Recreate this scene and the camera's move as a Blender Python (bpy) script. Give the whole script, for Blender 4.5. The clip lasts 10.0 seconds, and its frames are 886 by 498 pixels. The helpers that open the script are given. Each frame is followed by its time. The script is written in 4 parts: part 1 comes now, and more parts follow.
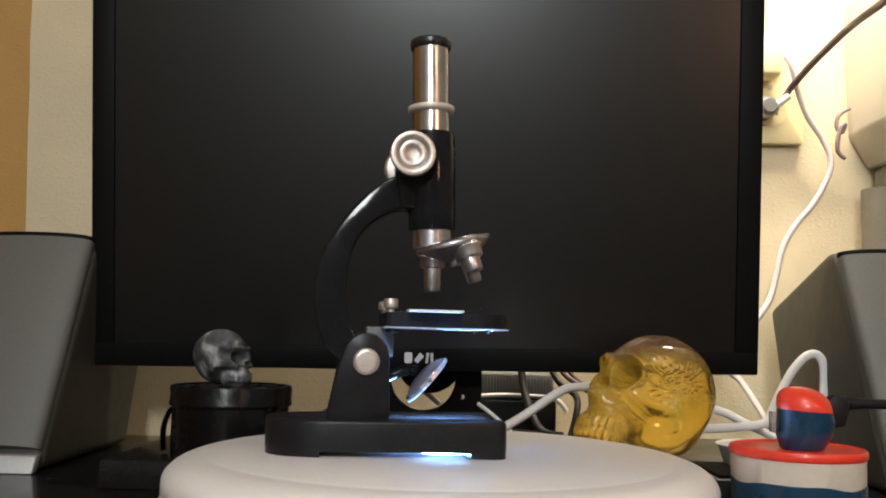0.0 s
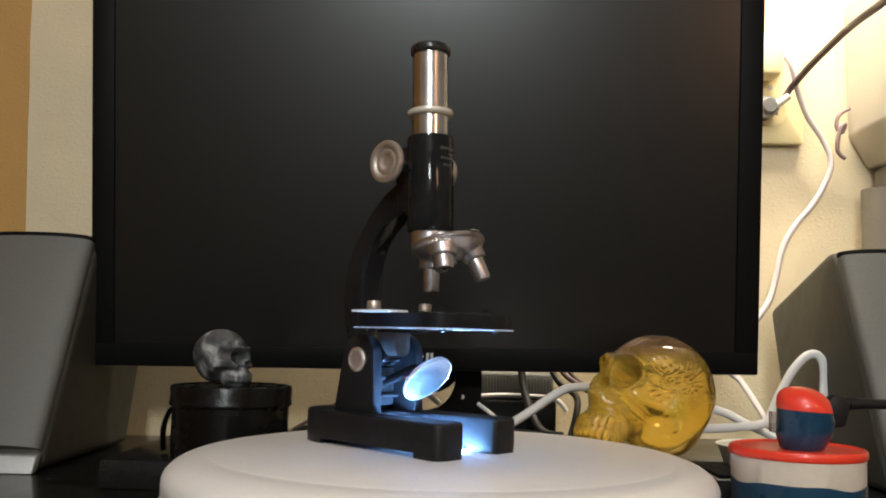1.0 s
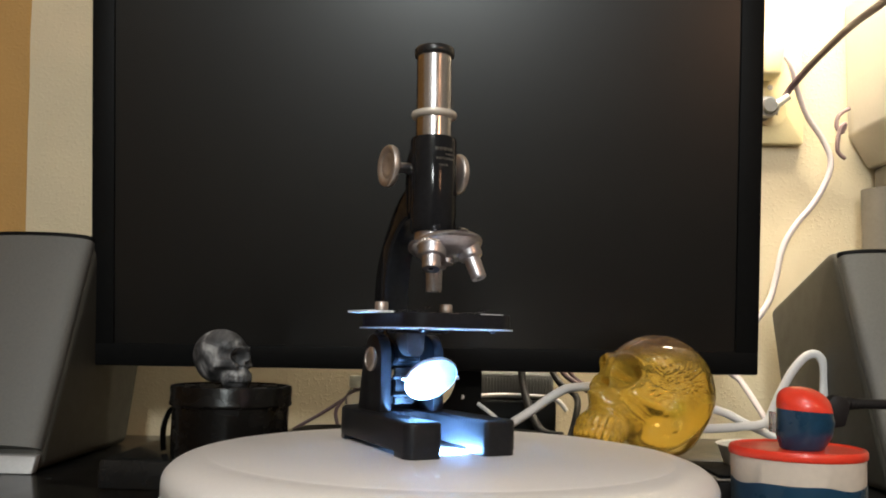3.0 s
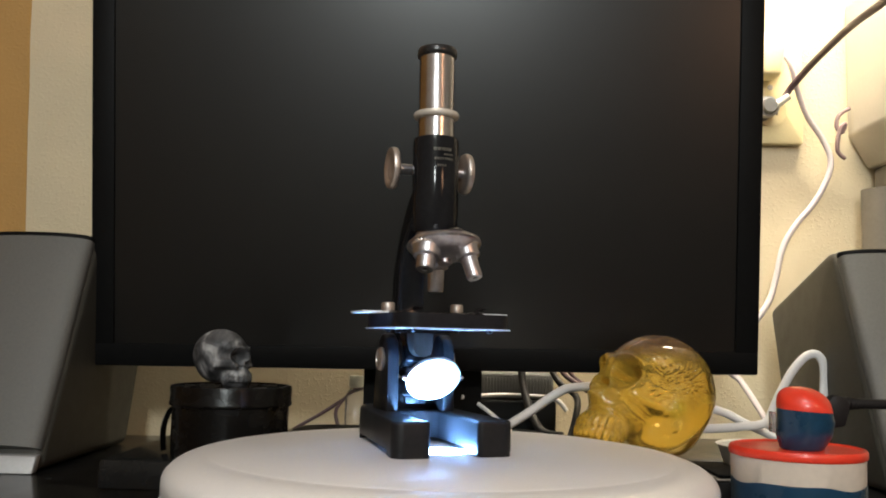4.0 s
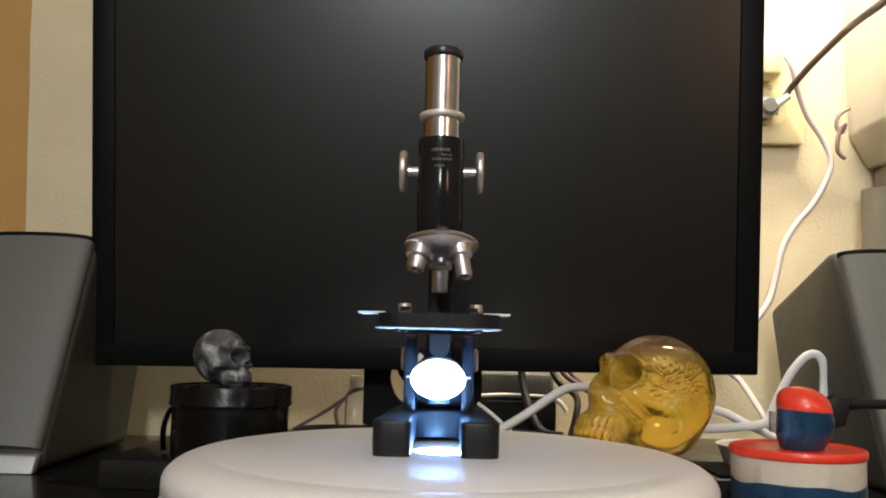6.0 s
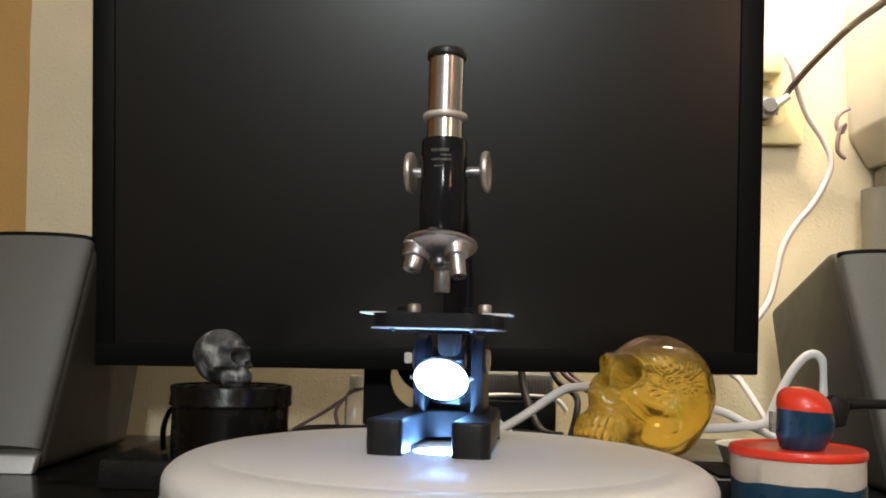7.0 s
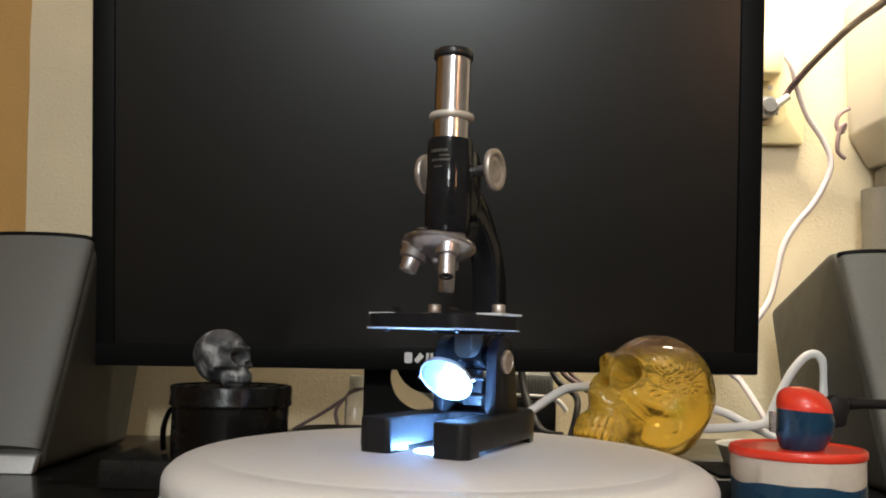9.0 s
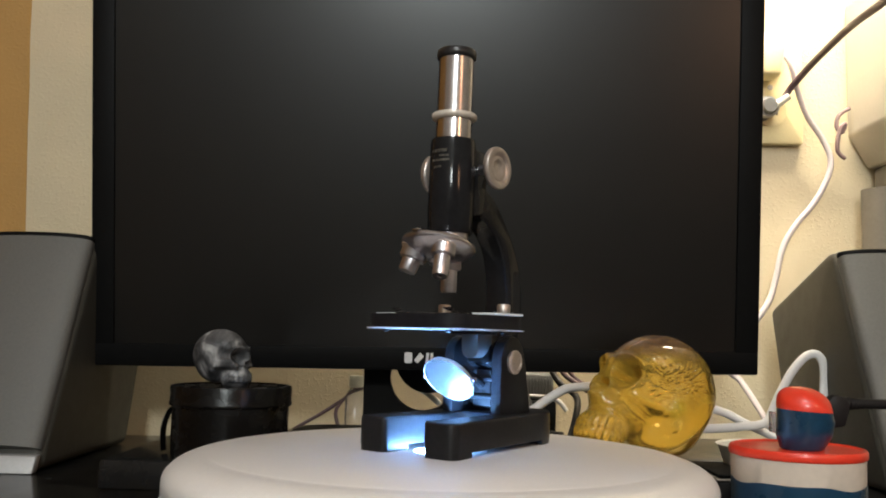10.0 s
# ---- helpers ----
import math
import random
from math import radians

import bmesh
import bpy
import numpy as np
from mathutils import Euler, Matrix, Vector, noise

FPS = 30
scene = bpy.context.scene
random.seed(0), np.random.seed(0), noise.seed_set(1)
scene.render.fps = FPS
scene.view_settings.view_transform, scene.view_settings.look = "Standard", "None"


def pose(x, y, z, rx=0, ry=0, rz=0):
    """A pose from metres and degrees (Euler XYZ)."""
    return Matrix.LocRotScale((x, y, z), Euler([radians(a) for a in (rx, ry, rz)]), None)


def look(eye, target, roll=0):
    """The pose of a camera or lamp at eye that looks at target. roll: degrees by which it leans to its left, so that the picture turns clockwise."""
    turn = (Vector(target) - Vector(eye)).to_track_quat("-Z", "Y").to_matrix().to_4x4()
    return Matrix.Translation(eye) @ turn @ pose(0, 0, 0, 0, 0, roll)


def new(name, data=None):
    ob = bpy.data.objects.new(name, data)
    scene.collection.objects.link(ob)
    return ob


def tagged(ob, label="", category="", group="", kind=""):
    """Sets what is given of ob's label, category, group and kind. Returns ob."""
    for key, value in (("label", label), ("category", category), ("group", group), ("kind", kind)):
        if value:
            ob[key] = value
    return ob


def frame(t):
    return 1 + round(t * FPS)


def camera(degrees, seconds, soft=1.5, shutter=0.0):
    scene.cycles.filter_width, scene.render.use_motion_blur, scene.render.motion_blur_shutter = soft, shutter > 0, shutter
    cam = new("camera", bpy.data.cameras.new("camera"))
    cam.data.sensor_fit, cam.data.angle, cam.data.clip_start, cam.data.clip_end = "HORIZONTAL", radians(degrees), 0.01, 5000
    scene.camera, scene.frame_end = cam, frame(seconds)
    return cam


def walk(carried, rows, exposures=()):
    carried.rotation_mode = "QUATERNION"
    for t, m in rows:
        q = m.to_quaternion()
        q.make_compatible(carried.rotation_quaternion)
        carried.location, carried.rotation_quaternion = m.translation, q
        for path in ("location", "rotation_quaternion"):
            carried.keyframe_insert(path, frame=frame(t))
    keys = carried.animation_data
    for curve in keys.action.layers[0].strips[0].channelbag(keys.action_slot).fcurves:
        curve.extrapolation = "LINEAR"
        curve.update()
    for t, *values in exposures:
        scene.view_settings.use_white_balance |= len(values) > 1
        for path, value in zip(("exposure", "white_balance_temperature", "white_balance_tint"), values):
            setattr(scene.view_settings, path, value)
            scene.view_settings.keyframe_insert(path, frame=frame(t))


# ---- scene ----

# ---------------------------------------------------------------- camera
cam = camera(53.66, 10.0, soft=1.9)
EYE = look((0, 0, 0.0566), (0, 1, 0.0566 + math.tan(radians(5.804))), 1.34)
walk(cam, [(0.0, EYE), (10.0, EYE)])

# ---------------------------------------------------------------- light
world = bpy.data.worlds.new("room_air")
scene.world = world
world.use_nodes = True
world.node_tree.nodes["Background"].inputs["Color"].default_value = (1.0, 0.82, 0.6, 1)
world.node_tree.nodes["Background"].inputs["Strength"].default_value = 0.03
scene.view_settings.exposure = 0.0


def area_lamp(name, eye, target, watts, size, colour, size_y=None, spread=180):
    data = bpy.data.lights.new(name, "AREA")
    data.energy, data.color, data.size = watts, colour, size
    data.spread = radians(spread)
    if size_y:
        data.shape, data.size_y = "RECTANGLE", size_y
    ob = new(name, data)
    ob.matrix_world = look(eye, target)
    return ob


# ceiling light of the room, behind the camera
area_lamp("ceiling_lamp", (-0.16, -1.15, 1.66), (0.0, -0.6, 0.0), 18, 0.5, (0.95, 0.96, 0.97))
# cool white light across the room
area_lamp("far_lamp", (-0.15, -2.6, 1.22), (0.0, 0.6, 0.2), 34, 0.36, (0.90, 0.97, 0.96))
# light bar above the desk that washes down the wall
area_lamp("wall_lamp", (0.235, 0.785, 0.640), (0.235, 1.015, 0.0), 3.5, 0.46, (1.0, 0.89, 0.70), 0.04, 96)
# warm table lamp at the right of the desk
area_lamp("table_lamp", (0.84, -0.75, 0.60), (0.1, 0.5, 0.10), 2.4, 0.20, (1.0, 0.54, 0.30))

# ---------------------------------------------------------------- materials


def mat(name, colour, rough=0.5, metal=0.0, scale=40.0, vary=0.25, bump=0.1, fine=6.0, coat=0.0,
        rough_vary=0.15, transmission=0.0, ior=1.45, distance=0.001, spec=0.5):
    """A surface with colour, gloss and relief that vary at two scales."""
    m = bpy.data.materials.new(name)
    m.use_nodes = True
    nt = m.node_tree
    bsdf = nt.nodes["Principled BSDF"]
    tc = nt.nodes.new("ShaderNodeTexCoord")
    big = nt.nodes.new("ShaderNodeTexNoise")
    big.inputs["Scale"].default_value, big.inputs["Detail"].default_value = scale, 5
    small = nt.nodes.new("ShaderNodeTexNoise")
    small.inputs["Scale"].default_value, small.inputs["Detail"].default_value = scale * fine, 3
    for n in (big, small):
        nt.links.new(tc.outputs["Object"], n.inputs["Vector"])
    add = nt.nodes.new("ShaderNodeMath")
    add.operation = "ADD"
    nt.links.new(big.outputs["Fac"], add.inputs[0])
    nt.links.new(small.outputs["Fac"], add.inputs[1])
    ramp = nt.nodes.new("ShaderNodeMapRange")
    ramp.inputs["From Min"].default_value, ramp.inputs["From Max"].default_value = 0.6, 1.4
    ramp.inputs["To Min"].default_value, ramp.inputs["To Max"].default_value = 1 - vary, 1 + vary
    nt.links.new(add.outputs[0], ramp.inputs["Value"])
    mul = nt.nodes.new("ShaderNodeVectorMath")
    mul.operation = "SCALE"
    mul.inputs[0].default_value = colour
    nt.links.new(ramp.outputs["Result"], mul.inputs["Scale"])
    nt.links.new(mul.outputs["Vector"], bsdf.inputs["Base Color"])
    rr = nt.nodes.new("ShaderNodeMapRange")
    rr.inputs["To Min"].default_value = max(0.02, rough - rough_vary)
    rr.inputs["To Max"].default_value = min(1.0, rough + rough_vary)
    nt.links.new(big.outputs["Fac"], rr.inputs["Value"])
    nt.links.new(rr.outputs["Result"], bsdf.inputs["Roughness"])
    bsdf.inputs["Metallic"].default_value = metal
    bsdf.inputs["Coat Weight"].default_value = coat
    bsdf.inputs["Coat Roughness"].default_value = 0.12
    bsdf.inputs["Transmission Weight"].default_value = transmission
    bsdf.inputs["IOR"].default_value = ior
    bsdf.inputs["Specular IOR Level"].default_value = spec
    if bump:
        b = nt.nodes.new("ShaderNodeBump")
        b.inputs["Strength"].default_value, b.inputs["Distance"].default_value = bump, distance
        nt.links.new(small.outputs["Fac"], b.inputs["Height"])
        nt.links.new(b.outputs["Normal"], bsdf.inputs["Normal"])
    return m


def plaster(name, colour):
    """Painted wall with a knocked-down orange-peel texture."""
    m = mat(name, colour, 0.62, scale=3, vary=0.06, bump=0)
    nt = m.node_tree
    bsdf = nt.nodes["Principled BSDF"]
    tc = nt.nodes["Texture Coordinate"]
    lumps = nt.nodes.new("ShaderNodeTexNoise")
    lumps.inputs["Scale"].default_value, lumps.inputs["Detail"].default_value = 250, 2
    lumps.inputs["Distortion"].default_value = 0.3
    grain = nt.nodes.new("ShaderNodeTexNoise")
    grain.inputs["Scale"].default_value, grain.inputs["Detail"].default_value = 260, 4
    for n in (lumps, grain):
        nt.links.new(tc.outputs["Object"], n.inputs["Vector"])
    ramp = nt.nodes.new("ShaderNodeValToRGB")
    ramp.color_ramp.elements[0].position, ramp.color_ramp.elements[1].position = 0.52, 0.64
    nt.links.new(lumps.outputs["Fac"], ramp.inputs["Fac"])
    mix = nt.nodes.new("ShaderNodeMath")
    mix.operation = "MULTIPLY_ADD"
    mix.inputs[1].default_value = 0.25
    nt.links.new(grain.outputs["Fac"], mix.inputs[0])
    nt.links.new(ramp.outputs["Color"], mix.inputs[2])
    b = nt.nodes.new("ShaderNodeBump")
    b.inputs["Strength"].default_value, b.inputs["Distance"].default_value = 0.25, 0.0010
    nt.links.new(mix.outputs[0], b.inputs["Height"])
    nt.links.new(b.outputs["Normal"], bsdf.inputs["Normal"])
    return m


def glow(name, colour, strength):
    m = bpy.data.materials.new(name)
    m.use_nodes = True
    bsdf = m.node_tree.nodes["Principled BSDF"]
    bsdf.inputs["Base Color"].default_value = (0.8, 0.8, 0.8, 1)
    bsdf.inputs["Emission Color"].default_value = (*colour, 1)
    bsdf.inputs["Emission Strength"].default_value = strength
    return m


M_WALL = plaster("cream_plaster", (0.66, 0.56, 0.38))
M_SIDEWALL = plaster("ochre_plaster", (0.46, 0.265, 0.08))
M_OFFWHITE = mat("tan_wall_paint", (0.50, 0.46, 0.40), 0.8, scale=6)
M_CEIL = mat("ceiling_paint", (0.75, 0.72, 0.66), 0.8, scale=6)
M_FLOOR = mat("dark_carpet", (0.12, 0.09, 0.07), 0.95, scale=60)
M_DESK = mat("black_desk_laminate", (0.012, 0.012, 0.012), 0.20, scale=30, vary=0.3, bump=0.06)
M_TURN = mat("white_plastic", (0.84, 0.795, 0.768), 0.31, scale=25, vary=0.03, bump=0.03, fine=20, rough_vary=0.02)
M_ENAMEL = mat("black_enamel", (0.012, 0.012, 0.0135), 0.10, scale=60, vary=0.3, bump=0.02, rough_vary=0.04, spec=0.20)
M_SATIN = mat("satin_black_enamel", (0.012, 0.012, 0.0135), 0.33, scale=60, vary=0.3, bump=0.06, rough_vary=0.08, spec=0.25)
M_CHROME = mat("worn_nickel", (0.55, 0.53, 0.57), 0.33, 1.0, scale=90, vary=0.15, bump=0.06, rough_vary=0.1)
M_STEEL = mat("brushed_steel", (0.56, 0.53, 0.54), 0.22, 1.0, scale=120, vary=0.12, bump=0.05, rough_vary=0.08)
M_KNOB = mat("satin_aluminium", (0.58, 0.515, 0.475), 0.42, 0.85, scale=150, vary=0.15, bump=0.12, rough_vary=0.1)
M_IVORY = mat("ivory_ring", (0.72, 0.66, 0.58), 0.4, 0.3, scale=90, vary=0.1)
M_CAP = mat("black_bakelite", (0.015, 0.015, 0.016), 0.3, scale=80, vary=0.3, coat=0.3)
M_STAGE = mat("black_stage_paint", (0.012, 0.012, 0.015), 0.40, scale=70, vary=0.3, coat=0.08, spec=0.22)
M_MIRROR = mat("old_mirror", (0.93, 0.94, 0.95), 0.21, 1.0, scale=160, vary=0.06, bump=0.03, rough_vary=0.05)
M_EDGEGLASS = mat("ground_glass", (0.85, 0.88, 0.92), 0.45, transmission=0.55, scale=90, vary=0.05, bump=0)
M_FROST = mat("frosted_glass", (0.80, 0.84, 0.86), 0.5, scale=90, vary=0.08)
M_LED = glow("led_light", (0.20, 0.47, 1.0), 430)
M_SCREEN = mat("matte_screen", (0.0055, 0.0050, 0.0045), 0.30, scale=4, vary=0.2, bump=0, rough_vary=0.02)
M_BEZEL = mat("black_bezel_plastic", (0.006, 0.006, 0.006), 0.5, scale=200, vary=0.2, bump=0.1, spec=0.08)
M_LOGO = mat("silver_badge", (0.75, 0.75, 0.75), 0.4, 0.3, scale=100, vary=0.1)
M_SPKFRONT = mat("graphite_grille", (0.125, 0.123, 0.114), 0.55, 0.25, scale=500, vary=0.15, bump=0.25, fine=3)
M_SPKBODY = mat("dark_grey_plastic", (0.050, 0.048, 0.040), 0.55, scale=60, vary=0.15, bump=0.04)
M_SPKTRIM = mat("silver_trim", (0.38, 0.38, 0.38), 0.45, 0.2, scale=80, vary=0.1)
M_TIN = mat("black_leatherette", (0.0045, 0.0040, 0.0038), 0.26, scale=90, vary=0.4, bump=0.22, fine=3, spec=0.3)
M_RED = mat("red_putty", (0.85, 0.050, 0.022), 0.40, scale=50, vary=0.08, coat=0.3)
M_WHITEPUTTY = mat("white_putty", (0.66, 0.57, 0.48), 0.4, scale=50, vary=0.06)
M_BLUE = mat("blue_putty", (0.006, 0.042, 0.088), 0.3, scale=40, vary=0.25, coat=0.3)
M_CLEAR = mat("clear_plastic", (0.9, 0.9, 0.9), 0.1, transmission=0.9, scale=30, vary=0.05, bump=0)
M_CABLE_W = mat("white_cable", (0.72, 0.70, 0.68), 0.4, scale=60, vary=0.06)
M_CABLE_C = mat("pinkish_cable", (0.24, 0.16, 0.155), 0.45, scale=60, vary=0.1)
M_CABLE_PK = mat("off_white_cable", (0.62, 0.55, 0.55), 0.45, scale=60, vary=0.06)
M_CABLE_P = mat("mauve_grey_cable", (0.105, 0.066, 0.070), 0.45, scale=60, vary=0.1)
M_CABLE_B = mat("black_cable", (0.012, 0.011, 0.011), 0.5, scale=60, vary=0.2, spec=0.25)
M_PLATE = mat("almond_plastic", (0.70, 0.60, 0.34), 0.4, scale=60, vary=0.05)
M_APPL = mat("white_appliance_plastic", (0.50, 0.47, 0.41), 0.42, scale=40, vary=0.04)
M_GREYPIPE = mat("grey_plastic", (0.40, 0.37, 0.32), 0.5, scale=40, vary=0.08)
# dark grey that imitates the appliance's shadow on the wall
M_SHADOW = mat("shadow_grey", (0.17, 0.15, 0.12), 0.6, scale=40, vary=0.1)
M_ENGRAVE = mat("worn_engraving", (0.24, 0.225, 0.19), 0.5, 0.3, scale=400, vary=0.6)
M_METALCLIP = mat("grey_metal", (0.4, 0.4, 0.4), 0.35, 0.9, scale=80, vary=0.15)
M_GREYDEV = mat("grey_device_plastic", (0.125, 0.125, 0.120), 0.5, scale=60, vary=0.15)
M_CUP = mat("off_white_ceramic", (0.62, 0.60, 0.53), 0.35, scale=40, vary=0.06)


def glass_mat(name, tint):
    m = mat(name, tint, 0.06, scale=30, vary=0.02, bump=0, transmission=1.0, ior=1.5, rough_vary=0.03)
    return m


M_GLASS = glass_mat("slide_glass", (0.93, 0.97, 0.98))


def stone_mat():
    m = mat("grey_marble", (0.30, 0.30, 0.31), 0.52, scale=70, vary=0.1, bump=0.1)
    nt = m.node_tree
    tc = nt.nodes["Texture Coordinate"]
    n = nt.nodes.new("ShaderNodeTexNoise")
    n.inputs["Scale"].default_value, n.inputs["Detail"].default_value = 48, 7
    n.inputs["Distortion"].default_value = 1.5
    nt.links.new(tc.outputs["Object"], n.inputs["Vector"])
    ramp = nt.nodes.new("ShaderNodeValToRGB")
    e = ramp.color_ramp.elements
    e[0].position, e[0].color = 0.40, (0.026, 0.027, 0.029, 1)
    e[1].position, e[1].color = 0.68, (0.40, 0.40, 0.395, 1)
    mid = ramp.color_ramp.elements.new(0.53)
    mid.color = (0.10, 0.10, 0.105, 1)
    nt.links.new(n.outputs["Fac"], ramp.inputs["Fac"])
    nt.links.new(ramp.outputs["Color"], nt.nodes["Principled BSDF"].inputs["Base Color"])
    return m


def resin_mat():
    """Cast amber resin: clear in the crown, cloudier in the face, crinkled round the ear."""
    m = mat("amber_resin", (1.0, 0.67, 0.10), 0.21, scale=60, vary=0.10, bump=0, transmission=0.6, ior=1.42,
            rough_vary=0.06, coat=0.4)
    nt = m.node_tree
    bsdf = nt.nodes["Principled BSDF"]
    tc = nt.nodes["Texture Coordinate"]

    def math_node(op, a, b=None, c=None):
        n = nt.nodes.new("ShaderNodeMath")
        n.operation = op
        for k, v in enumerate((a, b, c)):
            if v is None:
                continue
            if isinstance(v, (int, float)):
                n.inputs[k].default_value = v
            else:
                nt.links.new(v, n.inputs[k])
        return n.outputs[0]

    def span(value, lo, hi, a, b):
        n = nt.nodes.new("ShaderNodeMapRange")
        n.interpolation_type = "SMOOTHSTEP"
        for key, v in zip(("From Min", "From Max", "To Min", "To Max"), (lo, hi, a, b)):
            n.inputs[key].default_value = v
        nt.links.new(value, n.inputs["Value"])
        return n.outputs["Result"]

    bsdf.inputs["Coat Roughness"].default_value = 0.04
    cells = nt.nodes.new("ShaderNodeTexVoronoi")
    cells.inputs["Scale"].default_value = 210
    wave = nt.nodes.new("ShaderNodeTexNoise")
    wave.inputs["Scale"].default_value = 70
    for n in (cells, wave):
        nt.links.new(tc.outputs["Object"], n.inputs["Vector"])
    xyz = nt.nodes.new("ShaderNodeSeparateXYZ")
    nt.links.new(tc.outputs["Object"], xyz.inputs[0])
    x, z = xyz.outputs["X"], xyz.outputs["Z"]
    edge = math_node("MULTIPLY_ADD", wave.outputs["Fac"], 0.016, z)
    # cloudy in the face, clear towards the crown and the back of the head
    clear = math_node("MAXIMUM", span(edge, 0.077, 0.090, 0.0, 1.0), span(math_node("MULTIPLY_ADD", wave.outputs["Fac"], 0.02, x), -0.004, 0.020, 1.0, 0.0))
    nt.links.new(span(clear, 0.0, 1.0, 0.74, 0.90), bsdf.inputs["Transmission Weight"])
    nt.links.new(span(clear, 0.0, 1.0, 0.15, 0.05), bsdf.inputs["Roughness"])
    # pinkish crown colour paints in the wall and ceiling mirrored there
    tint = nt.nodes.new("ShaderNodeMix")
    tint.data_type = "RGBA"
    tint.inputs["B"].default_value = (0.98, 0.62, 0.42, 1)
    nt.links.new(span(edge, 0.080, 0.094, 0.0, 1.0), tint.inputs["Factor"])
    nt.links.new(bsdf.inputs["Base Color"].links[0].from_socket, tint.inputs["A"])
    # green light refracted by the ear, painted into the base colour
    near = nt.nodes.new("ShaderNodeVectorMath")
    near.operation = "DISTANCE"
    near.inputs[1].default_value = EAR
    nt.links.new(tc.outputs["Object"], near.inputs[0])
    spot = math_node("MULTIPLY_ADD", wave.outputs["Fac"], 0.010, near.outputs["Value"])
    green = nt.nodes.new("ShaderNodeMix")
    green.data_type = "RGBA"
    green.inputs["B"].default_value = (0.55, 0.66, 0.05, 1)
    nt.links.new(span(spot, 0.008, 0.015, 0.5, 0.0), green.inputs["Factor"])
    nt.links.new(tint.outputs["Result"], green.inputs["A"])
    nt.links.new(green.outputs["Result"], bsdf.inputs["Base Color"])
    # radiating creases and pebbles round the ear
    dx, dz = math_node("SUBTRACT", x, CREASES[0]), math_node("SUBTRACT", z, CREASES[1])
    away = math_node("SQRT", math_node("ADD", math_node("MULTIPLY", dx, dx), math_node("MULTIPLY", dz, dz)))
    turn = math_node("ARCTAN2", dz, dx)
    rays = math_node("SINE", math_node("MULTIPLY_ADD", wave.outputs["Fac"], 4.0, math_node("MULTIPLY", turn, 28.0)))
    ring = math_node("MULTIPLY", span(away, 0.008, 0.013, 0.0, 1.0), span(away, 0.019, 0.029, 1.0, 0.0))
    rays = math_node("MULTIPLY", math_node("MULTIPLY", rays, 0.09), ring)
    pebble = math_node("MULTIPLY", cells.outputs["Distance"], span(away, 0.010, 0.018, 1.2, 0.0))
    height = math_node("ADD", math_node("ADD", rays, pebble), math_node("MULTIPLY", wave.outputs["Fac"], 0.14))
    b = nt.nodes.new("ShaderNodeBump")
    b.inputs["Strength"].default_value, b.inputs["Distance"].default_value = 0.62, 0.003
    nt.links.new(height, b.inputs["Height"])
    nt.links.new(b.outputs["Normal"], bsdf.inputs["Normal"])
    return m


CREASES = (0.0061, 0.0588)
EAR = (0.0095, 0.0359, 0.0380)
M_STONE = stone_mat()
M_RESIN = resin_mat()

# ---------------------------------------------------------------- mesh helpers


def finish(ob, material, smooth=40):
    me = ob.data
    me.materials.append(material)
    if smooth:
        for p in me.polygons:
            p.use_smooth = True
        me.set_sharp_from_angle(angle=radians(smooth))
    return ob


def part(name, bm, material, parent=None, label="", smooth=40):
    """Link a bmesh as one mesh object under a thing or a part."""
    bmesh.ops.recalc_face_normals(bm, faces=bm.faces)
    me = bpy.data.meshes.new(name)
    bm.to_mesh(me)
    bm.free()
    ob = new(name, me)
    ob.parent = parent
    finish(ob, material, smooth)
    return tagged(ob, label)


def thing(name, at, label, category, group="", rz=0):
    ob = new(name)
    ob.matrix_world = pose(*at, 0, 0, rz)
    ob.empty_display_size = 0.02
    return tagged(ob, label, category, group)


def box(lo, hi, bevel=0.001, segs=2, bm=None):
    out = bm or bmesh.new()
    sub = bmesh.new()
    bmesh.ops.create_cube(sub, size=1)
    for v in sub.verts:
        v.co = Vector([(lo[i] + hi[i]) / 2 + v.co[i] * (hi[i] - lo[i]) for i in range(3)])
    if bevel:
        bmesh.ops.bevel(sub, geom=list(sub.edges), offset=bevel, segments=segs, profile=0.5, affect="EDGES")
    merge(out, sub)
    return out


def merge(out, sub, m=None):
    if m is not None:
        bmesh.ops.transform(sub, matrix=m, verts=list(sub.verts))
    me = bpy.data.meshes.new("tmp")
    sub.to_mesh(me)
    out.from_mesh(me)
    bpy.data.meshes.remove(me)
    sub.free()
    return out


def lathe(profile, segs=48, m=None):
    """Turn a list of (radius, height) round the z axis; m places it."""
    bm = bmesh.new()
    rings = []
    for r, z in profile:
        if r < 1e-6:
            rings.append([bm.verts.new((0, 0, z))])
        else:
            rings.append([bm.verts.new((r * math.cos(2 * math.pi * i / segs), r * math.sin(2 * math.pi * i / segs), z))
                          for i in range(segs)])
    for a, b in zip(rings, rings[1:]):
        for i in range(segs):
            j = (i + 1) % segs
            q = [a[i % len(a)], a[j % len(a)], b[j % len(b)], b[i % len(b)]]
            q = list(dict.fromkeys(q))
            if len(q) > 2:
                bm.faces.new(q)
    for ring in (rings[0], rings[-1]):
        if len(ring) > 2 and rings[0] is not rings[-1]:
            if profile[0] != profile[-1]:
                bm.faces.new(ring)
    if profile[0] == profile[-1]:
        bmesh.ops.remove_doubles(bm, verts=list(bm.verts), dist=1e-7)
    if m is not None:
        bmesh.ops.transform(bm, matrix=m, verts=list(bm.verts))
    return bm


def along(point, direction):
    """A pose whose z axis runs along direction."""
    return Matrix.Translation(point) @ Vector(direction).to_track_quat("Z", "Y").to_matrix().to_4x4()


